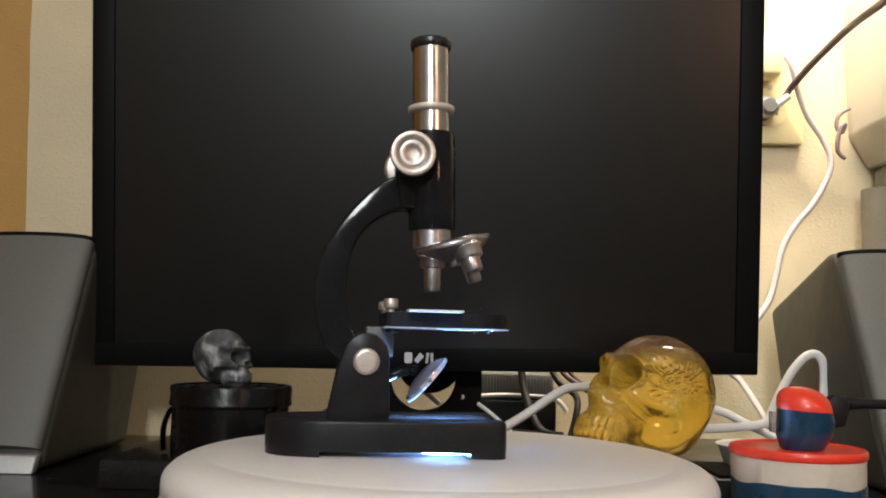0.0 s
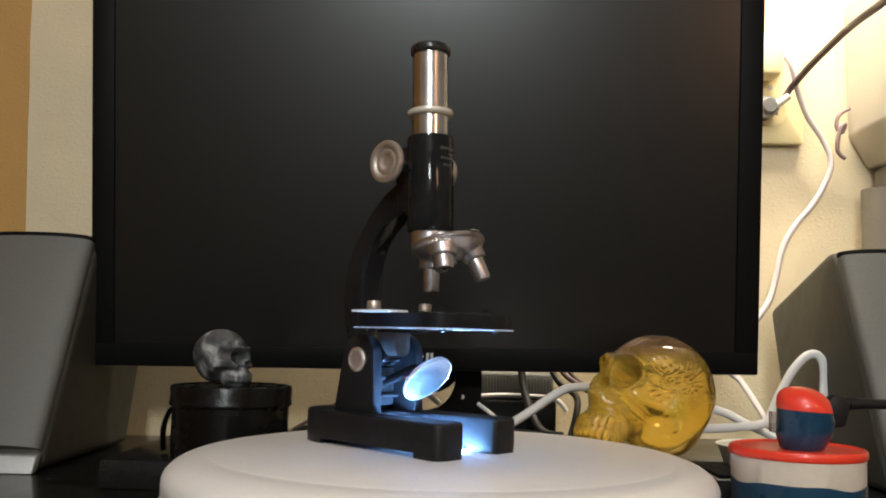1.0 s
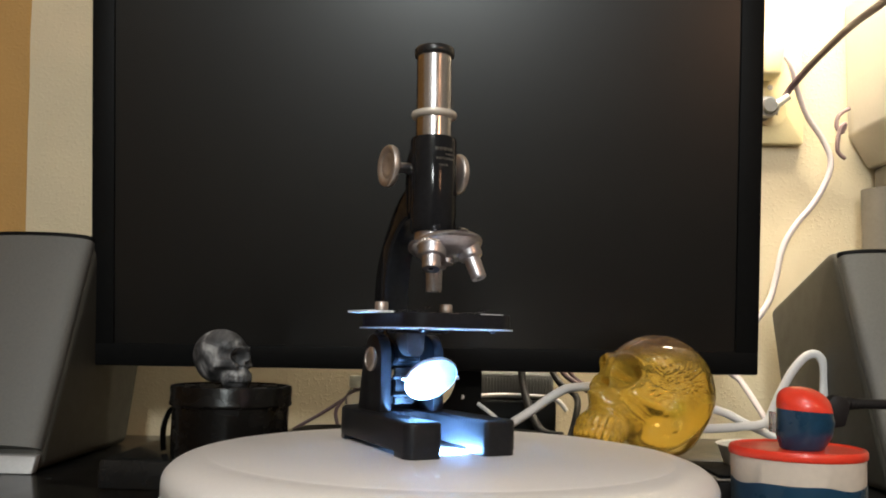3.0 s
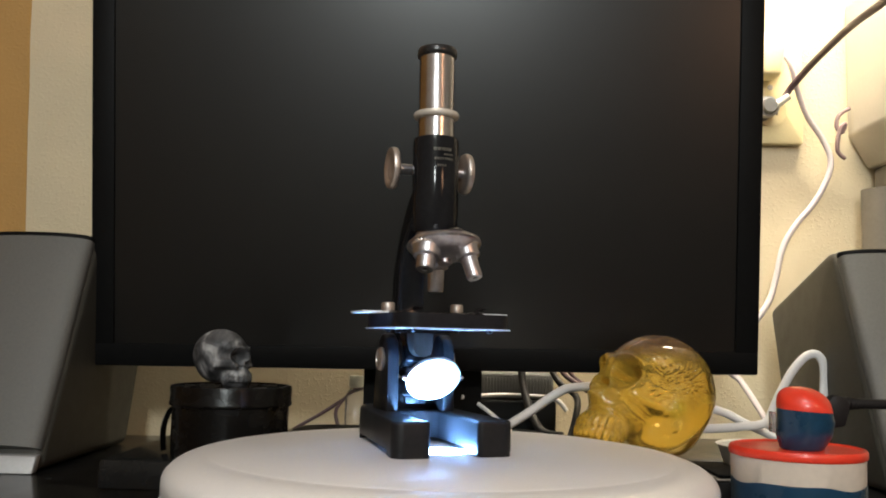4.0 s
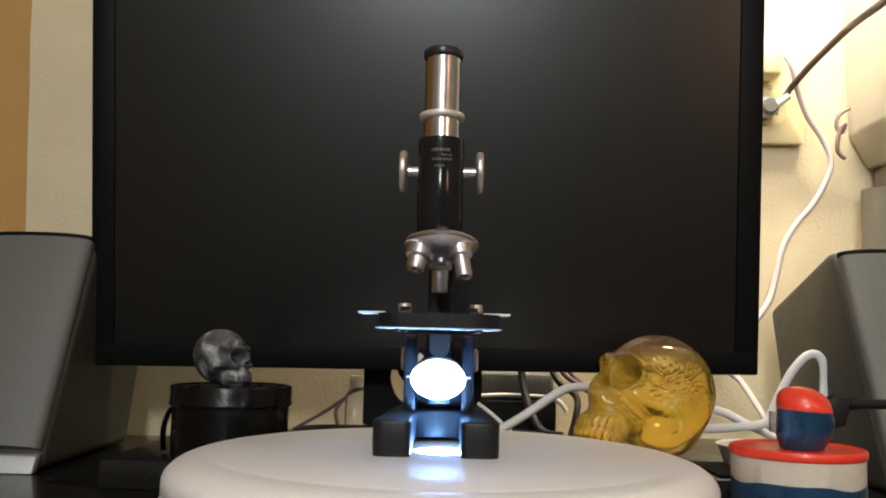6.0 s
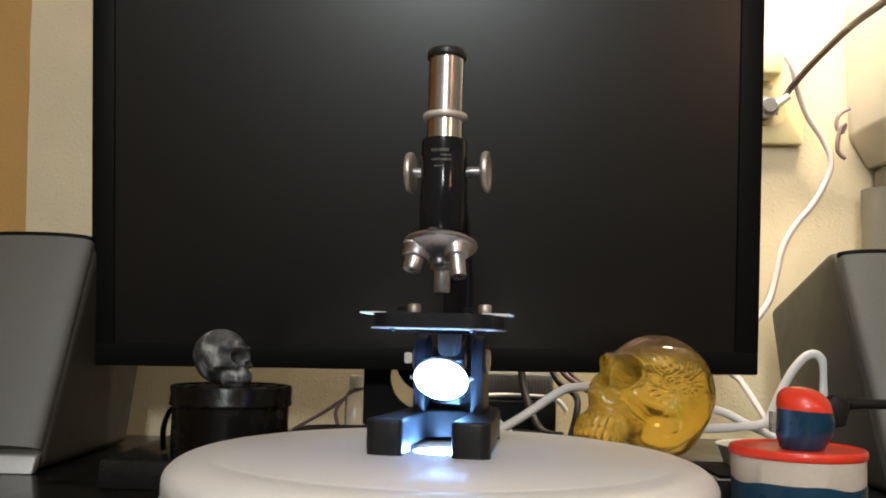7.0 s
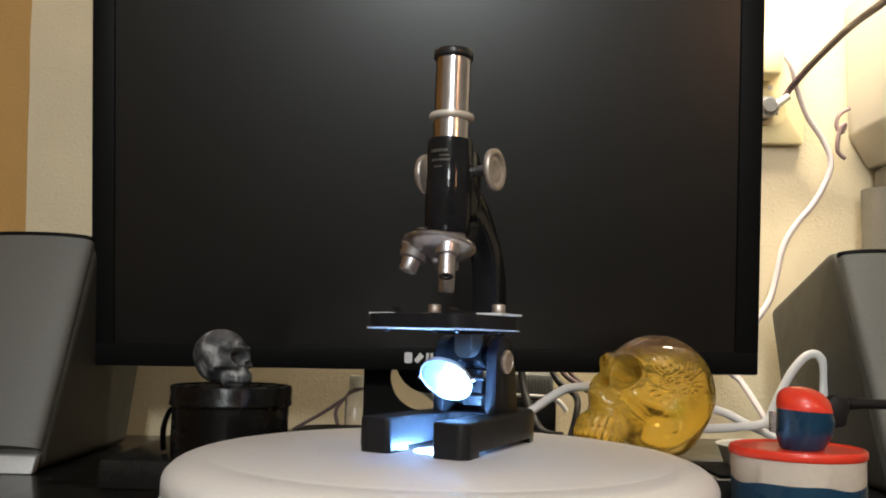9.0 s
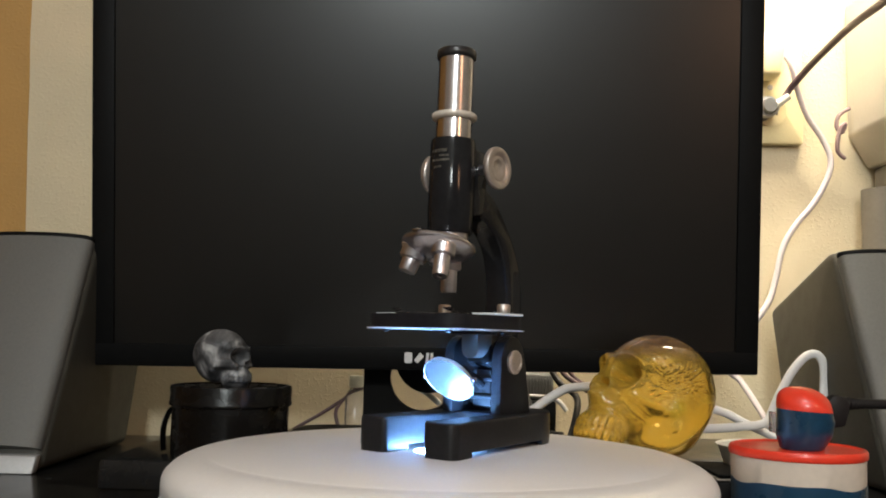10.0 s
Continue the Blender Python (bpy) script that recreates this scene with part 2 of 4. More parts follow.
def prism(outline, axis, lo, hi, bevel=0.0008, segs=2, top_only=False):
    """Extrude an outline; axis 'x': outline is (y, z); 'y': (x, z); 'z': (x, y)."""
    bm = bmesh.new()

    def at(p, d):
        return {"x": (d, p[0], p[1]), "y": (p[0], d, p[1]), "z": (p[0], p[1], d)}[axis]
    a = [bm.verts.new(at(p, lo)) for p in outline]
    b = [bm.verts.new(at(p, hi)) for p in outline]
    bm.faces.new(a)
    bm.faces.new(b[::-1])
    n = len(outline)
    for i in range(n):
        bm.faces.new((a[i], a[(i + 1) % n], b[(i + 1) % n], b[i]))
    bmesh.ops.recalc_face_normals(bm, faces=bm.faces)
    if bevel:
        rim = [e for e in bm.edges if e.calc_face_angle(0) > 0.5 and not (top_only and min(v.co.z for v in e.verts) < hi - 1e-6)]
        bmesh.ops.bevel(bm, geom=rim, offset=bevel, segments=segs, profile=0.5, affect="EDGES")
    return bm


def spline(points, steps=8, closed=False):
    """Catmull-Rom through the points."""
    pts = [Vector(p) for p in points]
    n = len(pts)
    out = []
    for i in range(n if closed else n - 1):
        if closed:
            p0, p1, p2, p3 = (pts[(i + k) % n] for k in (-1, 0, 1, 2))
        else:
            p0, p1, p2, p3 = pts[max(i - 1, 0)], pts[i], pts[i + 1], pts[min(i + 2, n - 1)]
        for s in range(steps):
            t = s / steps
            out.append(0.5 * (2 * p1 + (p2 - p0) * t + (2 * p0 - 5 * p1 + 4 * p2 - p3) * t * t
                              + (3 * p1 - p0 - 3 * p2 + p3) * t ** 3))
    if not closed:
        out.append(pts[-1])
    return out


def sweep(points, radius, sides=10, steps=8, flat=1.0):
    """A cable along a smooth path; flat squeezes it across."""
    path = spline(points, steps)
    bm = bmesh.new()
    rings = []
    side = Vector((0, 1, 0))
    for i, p in enumerate(path):
        d = (path[min(i + 1, len(path) - 1)] - path[max(i - 1, 0)]).normalized()
        u = (side - d * side.dot(d))
        u = u.normalized() if u.length > 1e-4 else d.orthogonal().normalized()
        v = d.cross(u)
        rings.append([bm.verts.new(p + u * radius * flat * math.cos(2 * math.pi * k / sides)
                                   + v * radius * math.sin(2 * math.pi * k / sides)) for k in range(sides)])
    for a, b in zip(rings, rings[1:]):
        for k in range(sides):
            bm.faces.new((a[k], a[(k + 1) % sides], b[(k + 1) % sides], b[k]))
    bm.faces.new(rings[0])
    bm.faces.new(rings[-1])
    return bm


def rounded_rect(w, h, r, n=6, cx=0.0, cy=0.0):
    out = []
    for sx, sy, a0 in ((1, 1, 0), (-1, 1, 90), (-1, -1, 180), (1, -1, 270)):
        for k in range(n + 1):
            a = radians(a0 + 90 * k / n)
            out.append((cx + sx * (w / 2 - r) + r * math.cos(a), cy + sy * (h / 2 - r) + r * math.sin(a)))
    return out


# ---------------------------------------------------------------- the room
def slab(name, lo, hi, material, label, category):
    ob = part(name, box(lo, hi, 0), material, None, label, smooth=0)
    return tagged(ob, label, category, kind="structure")


WALL_Y = 0.92
DESK = -0.05
SHELF = -0.03
slab("wall_back", (-0.64, WALL_Y, -0.80), (2.30, WALL_Y + 0.12, 1.72), M_WALL, "cream textured plaster wall behind the desk", "wall")
left_wall = slab("wall_left", (-0.62, 0.30, -0.80), (-0.500, WALL_Y, 1.72), M_SIDEWALL, "ochre textured plaster wall beside the desk", "wall")
# three unseen walls, added in tan to set what metal and screen mirror
slab("wall_left_rear", (-0.62, -3.0, -0.80), (-0.502, 0.30, 1.72), M_OFFWHITE, "plain tan painted wall, added out of view", "wall")
slab("wall_right", (2.18, -3.0, -0.80), (2.30, WALL_Y, 1.72), M_OFFWHITE, "plain tan painted wall, added out of view", "wall")
slab("wall_rear", (-0.64, -3.12, -0.80), (2.30, -3.0, 1.72), M_OFFWHITE, "plain tan painted wall, added out of view", "wall")
slab("ceiling", (-0.64, -3.12, 1.72), (2.30, WALL_Y + 0.12, 1.80), M_CEIL, "plain off-white ceiling", "ceiling")
slab("floor", (-0.64, -3.12, -0.86), (2.30, WALL_Y + 0.12, -0.80), M_FLOOR, "dark carpet floor", "floor")


def paint_edge():
    """Ochre paint carried a little way round the corner, with an uneven brushed edge."""
    rng = np.random.default_rng(4)
    z = np.linspace(-0.78, 1.70, 200)
    x = -0.4317 + -0.0547 * z + np.interp(z, z[::4], rng.normal(0, 0.0010, 50)) + np.interp(z, z[::20], rng.normal(0, 0.0012, 10))
    bm = bmesh.new()
    near = [bm.verts.new((-0.4995, WALL_Y - 0.0006, q)) for q in z]
    far = [bm.verts.new((p, WALL_Y - 0.0006, q)) for p, q in zip(x, z)]
    back = [bm.verts.new((p, WALL_Y + 0.0004, q)) for p, q in zip(x, z)]
    for i in range(len(z) - 1):
        bm.faces.new((near[i], far[i], far[i + 1], near[i + 1]))
        bm.faces.new((far[i], back[i], back[i + 1], far[i + 1]))
    part("paint_edge", bm, M_SIDEWALL, left_wall, "ochre paint with an uneven edge", smooth=0)


paint_edge()


def desk():
    d = thing("desk", (0.3, 0.4, DESK), "black laminate desk with a raised rear shelf", "desk")
    bm = box((-0.745, -0.6, -0.03), (0.95, WALL_Y - 0.4 - 0.002, 0), 0.003)
    part("desktop", bm, M_DESK, d)
    for x in (-0.72, 0.9):
        for y in (-0.55, 0.45):
            part("leg", box((x - 0.02, y - 0.02, -0.75), (x + 0.02, y + 0.02, -0.03), 0.003), M_DESK, d)
    return d


def shelf():
    s = part("desk_shelf", box((-0.228, 0.600, DESK + 0.0005), (0.262, 0.822, SHELF), 0.002), M_DESK, None)
    return tagged(s, "low black laminate shelf board on the desk", "shelf")


desk()
shelf()


# ---------------------------------------------------------------- monitor
def monitor():
    mon = new("computer_monitor")
    mon.matrix_world = pose(-0.0156, 0.755, 0.0287, 7.05, -0.51, -1.25)
    tagged(mon, "large black flat-panel monitor, switched off, on its stand", "monitor")
    w, h, bz = 0.5706, 0.352, 0.0195
    # frame of four bars round the sunken screen
    bm = box((-w / 2, 0, 0), (w / 2, 0.022, bz), 0.0016)
    part("bezel_bottom", bm, M_BEZEL, mon)
    part("bezel_top", box((-w / 2, 0, h - bz), (w / 2, 0.022, h), 0.0016), M_BEZEL, mon)
    part("bezel_left", box((-w / 2, 0.0002, bz - 0.001), (-w / 2 + bz, 0.022, h - bz + 0.001), 0.0012), M_BEZEL, mon)
    part("bezel_right", box((w / 2 - bz, 0.0002, bz - 0.001), (w / 2, 0.022, h - bz + 0.001), 0.0012), M_BEZEL, mon)
    part("screen", box((-w / 2 + bz - 0.002, 0.0025, bz - 0.002), (w / 2 - bz + 0.002, 0.012, h - bz + 0.002), 0), M_SCREEN, mon,
         "matte dark screen", smooth=0)
    part("rear_shell", prism([(0.022, 0.004), (0.044, 0.05), (0.044, h - 0.15), (0.022, h - 0.004)], "x", -w / 2 + 0.006, w / 2 - 0.006, 0.003),
         M_BEZEL, mon)
    # badge as plain silver shapes
    x0 = -0.0150
    shapes = [rounded_rect(0.0066, 0.0092, 0.0016, 4, x0 + 0.0033, 0.0107),
              [(x0 + 0.0082, 0.0086), (x0 + 0.0112, 0.0060), (x0 + 0.0168, 0.0120), (x0 + 0.0132, 0.0153)],
              [(x0 + 0.0178, 0.0062), (x0 + 0.0200, 0.0062), (x0 + 0.0212, 0.0150), (x0 + 0.0188, 0.0150)],
              [(x0 + 0.0222, 0.0062), (x0 + 0.0268, 0.0062), (x0 + 0.0268, 0.0080), (x0 + 0.0246, 0.0080), (x0 + 0.0246, 0.0150), (x0 + 0.0222, 0.0150)]]
    for shape in shapes:
        part("badge", prism(shape, "y", -0.0006, 0.0008, 0.0001, 1), M_LOGO, mon, "small silver badge")
    return mon


def monitor_stand():
    st = thing("monitor_stand", (-0.0155, 0.80, SHELF), "black monitor stand with a round cable hole", "monitor stand")
    # neck plate with a round hole through it
    bm = bmesh.new()
    w, top, hz, r = 0.1065, 0.20, 0.0500, 0.0296
    n = 48
    outer = []
    for k in range(n):
        a = 2 * math.pi * k / n
        dx, dz = math.cos(a), math.sin(a)
        s = min((w / 2) / abs(dx) if abs(dx) > 1e-6 else 9, ((top - hz) if dz > 0 else hz - 0.005) / abs(dz) if abs(dz) > 1e-6 else 9)
        outer.append((dx * s, hz + dz * s))
    inner = [(r * math.cos(2 * math.pi * k / n), hz + r * math.sin(2 * math.pi * k / n)) for k in range(n)]
    layers = []
    for ring, y in ((outer, 0), (inner, 0), (inner, 0.014), (outer, 0.014)):
        layers.append([bm.verts.new((x, y, z)) for x, z in ring])
    for a, b in zip(layers, layers[1:] + layers[:1]):
        for k in range(n):
            bm.faces.new((a[k], a[(k + 1) % n], b[(k + 1) % n], b[k]))
    part("neck", bm, M_BEZEL, st)
    part("foot", prism(rounded_rect(0.22, 0.090, 0.03, 6, 0, -0.032), "z", 0.0, 0.0060, 0.002), M_BEZEL, st)
    part("rear_column", lathe([(0, 0), (0.029, 0), (0.031, 0.002), (0.031, 0.022), (0, 0.022)], 48, along((0.0050, 0.040, 0.0665), (0, -1, 0))), M_BEZEL, st)
    part("column_arm", box((-0.02, 0.010, 0.085), (0.044, 0.045, 0.19), 0.004), M_BEZEL, st)
    part("hinge", box((-0.04, -0.012, 0.13), (0.04, 0.0, 0.19), 0.003), M_BEZEL, st)
    return st


monitor()
monitor_stand()


# ---------------------------------------------------------------- turntable
AXIS = (0.0014, 0.45, 0.0)
SET = pose(-0.0024, 0.0002, 0.0, 0, 0, -5.8)


def turntable():
    tt = thing("turntable", AXIS, "round white plastic display turntable with a lit centre", "turntable")
    R, rt = 0.1345, 0.020
    prof = [(0.0138, -0.004), (0.0138, -0.0002), (0.0146, 0.0), (R - rt - 0.0010, 0.0), (R - rt - 0.0004, -0.0003)]
    prof += [(R - rt + rt * math.sin(a), -0.0118 + 0.0112 * math.cos(a)) for a in np.linspace(0.05, math.pi / 2, 12)]
    prof += [(R, -0.0165), (R - 0.0012, -0.018), (R - 0.0012, -0.0195), (R + 0.001, -0.021), (R + 0.001, -0.043), (R - 0.004, -0.0465),
             (0.1, -0.0465), (0.1, -0.03), (0.0138, -0.03), (0.0138, -0.004)]
    part("plate", lathe(prof, 128), M_TURN, tt, "matte white plastic plate", smooth=50)
    part("foot_ring", lathe([(0.085, -0.05), (0.098, -0.05), (0.098, -0.040), (0.085, -0.040), (0.085, -0.05)], 64), M_CABLE_B, tt)
    part("light_lens", lathe([(0.0, -0.004), (0.0133, -0.004), (0.0133, -0.0016), (0.0122, -0.0011), (0.0, -0.0008)], 48), M_LED, tt,
         "glowing blue-white light")
    return tt


# ---------------------------------------------------------------- microscope
def microscope():
    mic = thing("microscope", AXIS, "small black enamel student microscope with nickel tube and mirror", "microscope")

    # horseshoe base
    hw, g, back, front, arch, rc = 0.0305, 0.0118, 0.0875, -0.0275, 0.030, 0.0055

    def quarter(cx, cy, r, a0, a1, n=6):
        return [(cx + r * math.cos(radians(a)), cy + r * math.sin(radians(a))) for a in np.linspace(a0, a1, n)]

    out = quarter(-hw + rc, front + rc, rc, 180, 270) + quarter(-g - 0.003, front + 0.003, 0.003, 270, 360)
    out += [(-g * math.cos(a), arch + 0.6 * g * math.sin(a)) for a in np.linspace(0, math.pi, 13)]
    out += quarter(g + 0.003, front + 0.003, 0.003, 180, 270) + quarter(hw - rc, front + rc, rc, 270, 360)
    hr = 0.0258
    out += [(hr * math.copysign(abs(math.cos(a)) ** 0.75, math.cos(a)), 0.050 + (back - 0.050) * math.sin(a) ** 0.9) for a in np.linspace(0, math.pi, 25)]
    part("base", prism(out, "z", 0.0027, 0.0172, 0.0016, 3, True), M_SATIN, mic, "satin black horseshoe base")
    for sx in (-1, 1):
        foot_out = [(sx * x, y) for x, y in quarter(hw - rc - 0.0002, front + rc + 0.0002, rc, 360, 270) + quarter(g + 0.0032, front + 0.0032, 0.003, 270, 180)]
        foot_out += [(sx * (g + 0.0002), -0.0085), (sx * (hw - 0.0016), -0.0100)]
        part("front_foot", prism(foot_out, "z", 0.0, 0.0028, 0), M_SATIN, mic)
    rear = [(x * 0.995, y - 0.0002) for x, y in out if y > 0.058]
    part("rear_foot", prism(rear, "z", 0.0, 0.0028, 0), M_SATIN, mic)

    # forked pillar
    prof = [(0.0282, 0.0165), (0.0290, 0.046)]
    prof += [(0.0402 - 0.0112 * math.cos(a), 0.0465 + 0.0118 * math.sin(a)) for a in np.linspace(0.1, math.pi * 0.92, 9)]
    prof += [(0.0535, 0.041), (0.0582, 0.0165)]
    for sx in (-1, 1):
        x0, x1 = sorted((sx * 0.0125, sx * 0.0190))
        part("pillar_cheek", prism(prof, "x", x0, x1, 0.0010), M_SATIN, mic)
        bolt = lathe([(0, 0), (0.0062, 0), (0.0064, 0.0006), (0.0064, 0.0016), (0.0056, 0.0024), (0.0045, 0.0026), (0.0043, 0.0021), (0, 0.0023)], 32,
                     along((sx * 0.0188, 0.0402, 0.0446), (sx, 0, 0)))
        part("pivot_bolt", bolt, M_KNOB, mic, "round nickel pivot bolt")
    part("pillar_web", prism([(0.045, 0.0165), (0.046, 0.034), (0.0525, 0.034), (0.0560, 0.0165)], "x", -0.0126, 0.0126, 0.0006), M_ENAMEL, mic)

    # curved arm
    outer = spline([(0.0262, 0.1385, 0), (0.0345, 0.1345, 0), (0.0441, 0.1262, 0), (0.0551, 0.1125, 0), (0.0631, 0.0976, 0), (0.0662, 0.0830, 0),
                    (0.0653, 0.0660, 0), (0.0621, 0.0548, 0), (0.0545, 0.0460, 0), (0.0450, 0.0385, 0)], 4)
    inner = spline([(0.0330, 0.0440, 0), (0.0370, 0.0520, 0), (0.0425, 0.0560, 0), (0.0477, 0.0622, 0), (0.0504, 0.0750, 0), (0.0500, 0.0893, 0),
                    (0.0462, 0.1038, 0), (0.0379, 0.1143, 0), (0.0270, 0.1205, 0), (0.0190, 0.1210, 0)], 4)
    prof = [(p[0], p[1]) for p in outer] + [(p[0], p[1]) for p in inner] + [(0.0190, 0.1385)]
    part("arm", prism(prof, "x", -0.0075, 0.0075, 0.0018, 3), M_ENAMEL, mic, "glossy black curved arm")
    part("pinion_housing", prism([(0.0125, 0.120), (0.0250, 0.122), (0.0275, 0.138), (0.0278, 0.150), (0.0240, 0.157), (0.0125, 0.158)], "x", -0.0088, 0.0088, 0.0016, 3),
         M_ENAMEL, mic)
    shaft = lathe([(0.0028, -0.0200), (0.0028, 0.0200)], 20, along((-0.001, 0.0206, 0.1464), (1, 0, 0)))
    part("focus_shaft", shaft, M_CHROME, mic)
    for sx in (-1, 1):
        prof = [(0, 0), (0.0095, 0), (0.0108, 0.0005), (0.0113, 0.0014), (0.0113, 0.0030), (0.0109, 0.0038), (0.0098, 0.0041), (0.0084, 0.0039),
                (0.0075, 0.0031), (0.0068, 0.0027), (0.0062, 0.0030), (0.0042, 0.0029), (0.0035, 0.0023), (0.0014, 0.0021), (0, 0.0021)]
        part("focus_knob", lathe(prof, 56, along((-0.001 + sx * 0.0186, 0.0206, 0.1464), (sx, 0, 0))), M_KNOB, mic, "dished satin metal focus knob")

    # body tube, leaning back slightly
    lean = radians(1.7)
    axis = Vector((0, math.sin(lean), math.cos(lean)))
    foot = Vector((-0.0012, 0.0070, 0.08))
    T = along(foot, axis)

    def on_tube(profile, segs=56):
        return lathe([(r, z - 0.0815) for r, z in profile], segs, T)

    part("body_tube", on_tube([(0.0, 0.1125), (0.0112, 0.1125), (0.0120, 0.1135), (0.0119, 0.120), (0.0122, 0.122), (0.0122, 0.1615), (0.0117, 0.1628), (0.0, 0.1630)]),
         M_ENAMEL, mic, "glossy black body tube")
    part("draw_tube", on_tube([(0, 0.1625), (0.0096, 0.1625), (0.0096, 0.1742), (0, 0.1742)]), M_STEEL, mic, "polished nickel draw tube")
    part("tube_ring", on_tube([(0, 0.1738), (0.0108, 0.1738), (0.0119, 0.1746), (0.0122, 0.1758), (0.0119, 0.1769), (0.0105, 0.1774), (0, 0.1774)]), M_IVORY, mic,
         "pale metal ring")
    part("eyepiece_tube", on_tube([(0, 0.177), (0.0096, 0.177), (0.0094, 0.1785), (0.0094, 0.2085), (0, 0.2085)]), M_STEEL, mic, "polished nickel eyepiece tube")
    part("eyepiece_cap", on_tube([(0, 0.2076), (0.0100, 0.2076), (0.0105, 0.2081), (0.0107, 0.2098), (0.0106, 0.2116), (0.0100, 0.2125), (0.0080, 0.2128), (0.0060, 0.2118), (0, 0.2118)]),
         M_CAP, mic, "black eyepiece cap")
    part("nose_collar", on_tube([(0, 0.1030), (0.0092, 0.1030), (0.0098, 0.1036), (0.0098, 0.1128), (0, 0.1128)]), M_CHROME, mic)
    plate = bmesh.new()
    rng = random.Random(3)
    for z0, tall, left, right in ((0.1532, 0.0016, -0.0050, 0.0050), (0.1508, 0.0010, 0.0005, 0.0050), (0.1484, 0.0012, -0.0045, 0.0055), (0.1450, 0.0010, -0.0030, 0.0020),
                                  (0.1430, 0.0010, -0.0026, 0.0022), (0.1404, 0.0016, -0.0034, 0.0030)):
        u = left
        while u < right:
            wide = rng.uniform(0.0005, 0.0010)
            edge = []
            for k in (0, 1):
                a = -math.pi / 2 + (u + k * wide) / 0.01228
                edge.append((0.01228 * math.cos(a) - 0.0012, 0.01228 * math.sin(a) + 0.0090))
            (xa, ya), (xb, yb) = edge
            plate.faces.new([plate.verts.new(q) for q in ((xa, ya, z0), (xb, yb, z0), (xb, yb, z0 + tall), (xa, ya, z0 + tall))])
            u += wide + rng.uniform(0.0002, 0.0006)
    bmesh.ops.solidify(plate, geom=plate.faces[:], thickness=0.0001)
    part("engraved_lines", plate, M_ENGRAVE, mic, "worn engraved lines on the tube")

    # turret and objectives
    tilt = radians(14)
    down = Vector((0, -math.sin(tilt), -math.cos(tilt)))
    hub = Vector((0.0003, -0.0030, 0.1045))
    D = along(hub, down)
    part("turret", lathe([(0, -0.0024), (0.0172, -0.0016), (0.0188, -0.0006), (0.0192, 0.0006), (0.0188, 0.0016), (0.0180, 0.0022), (0.0148, 0.0050), (0.0100, 0.0075), (0.0040, 0.0085), (0, 0.0086)], 64, D),
         M_CHROME, mic, "nickel revolving nosepiece")
    rim_dir = Vector((0, -math.cos(tilt), math.sin(tilt)))
    spring = along(hub + rim_dir * 0.0165 - down * 0.0006, -down)
    detent = part("detent_spring", lathe([(0, 0), (0.0040, 0), (0.0042, 0.0005), (0.0036, 0.0012), (0.0020, 0.0016), (0, 0.0017)], 28, spring), M_STEEL, mic, "small nickel detent button")
    leaf = box((-0.0026, -0.0030, 0.0006), (0.0026, 0.0090, 0.0014), 0.0003, 1)
    bmesh.ops.transform(leaf, matrix=Matrix.Translation(hub + rim_dir * 0.0165 - down * 0.0006) @ Matrix.Rotation(-tilt, 4, "X"), verts=list(leaf.verts))
    part("leaf", leaf, M_STEEL, detent)
    part("turret_screw", lathe([(0, 0.008), (0.0035, 0.008), (0.0035, 0.0105), (0.0028, 0.0112), (0, 0.0112)], 24, D), M_CHROME, mic)
    base_dir, tip = Vector((0, -0.012, -1)).normalized(), Vector((-0.0004, 0.0069, 0.0797))
    for turn, length, r in ((0, 0.0185, 1.0), (131, 0.0180, 0.96), (-112, 0.0135, 1.12)):
        rot = Matrix.Translation(hub) @ Matrix.Rotation(radians(turn), 4, down) @ Matrix.Translation(-hub)
        d = (rot.to_3x3() @ base_dir).normalized()
        top = rot @ (tip - base_dir * 0.0225)
        prof = [(0, 0), (0.0068, 0.0), (0.0068, 0.0050), (0.0064, 0.0056), (0.0064, 0.0092), (0.0060, 0.0100), (0.0044, 0.0105), (0.0042, length + 0.0025),
                (0.0038, length + 0.0035), (0.0016, length + 0.0035), (0.0014, length + 0.0031), (0, length + 0.0031)]
        barrel = part("objective", lathe([(a * r, b) for a, b in prof], 40, along(top, d)), M_CHROME, mic, "nickel objective lens barrel")
        # knurled collar: alternate vertices stand proud
        collar = lathe([(0.0066 * r, 0.0008), (0.0074 * r, 0.0012), (0.0074 * r, 0.0046), (0.0066 * r, 0.0050), (0.0066 * r, 0.0008)], 56)
        for v in collar.verts:
            if round(math.atan2(v.co.y, v.co.x) / (2 * math.pi / 56)) % 2 and math.hypot(v.co.x, v.co.y) > 0.0070 * r:
                v.co.x, v.co.y = v.co.x * 0.955, v.co.y * 0.955
        bmesh.ops.transform(collar, matrix=along(top, d), verts=list(collar.verts))
        part("knurled_collar", collar, M_KNOB, barrel, "knurled metal collar", smooth=20)
        part("front_lens", lathe([(0, length + 0.0030), (0.0013 * r, length + 0.0030), (0.0010 * r, length + 0.0033), (0, length + 0.0034)], 20, along(top, d)), M_CAP, barrel, "dark front lens")

    # stage
    bm = bmesh.new()
    n, hole = 96, 0.006
    x0, x1, y0, y1, rf = -0.0300, 0.0300, -0.0278, 0.0317, 0.012
    cx, cy = 0.0, 0.003

    def inside(x, y):
        if not (x0 <= x <= x1 and y0 <= y <= y1):
            return False
        dx, dy = abs(x) - (x1 - rf), (y0 + rf) - y
        return dx < 0 or dy < 0 or math.hypot(dx, dy) <= rf

    outer = []
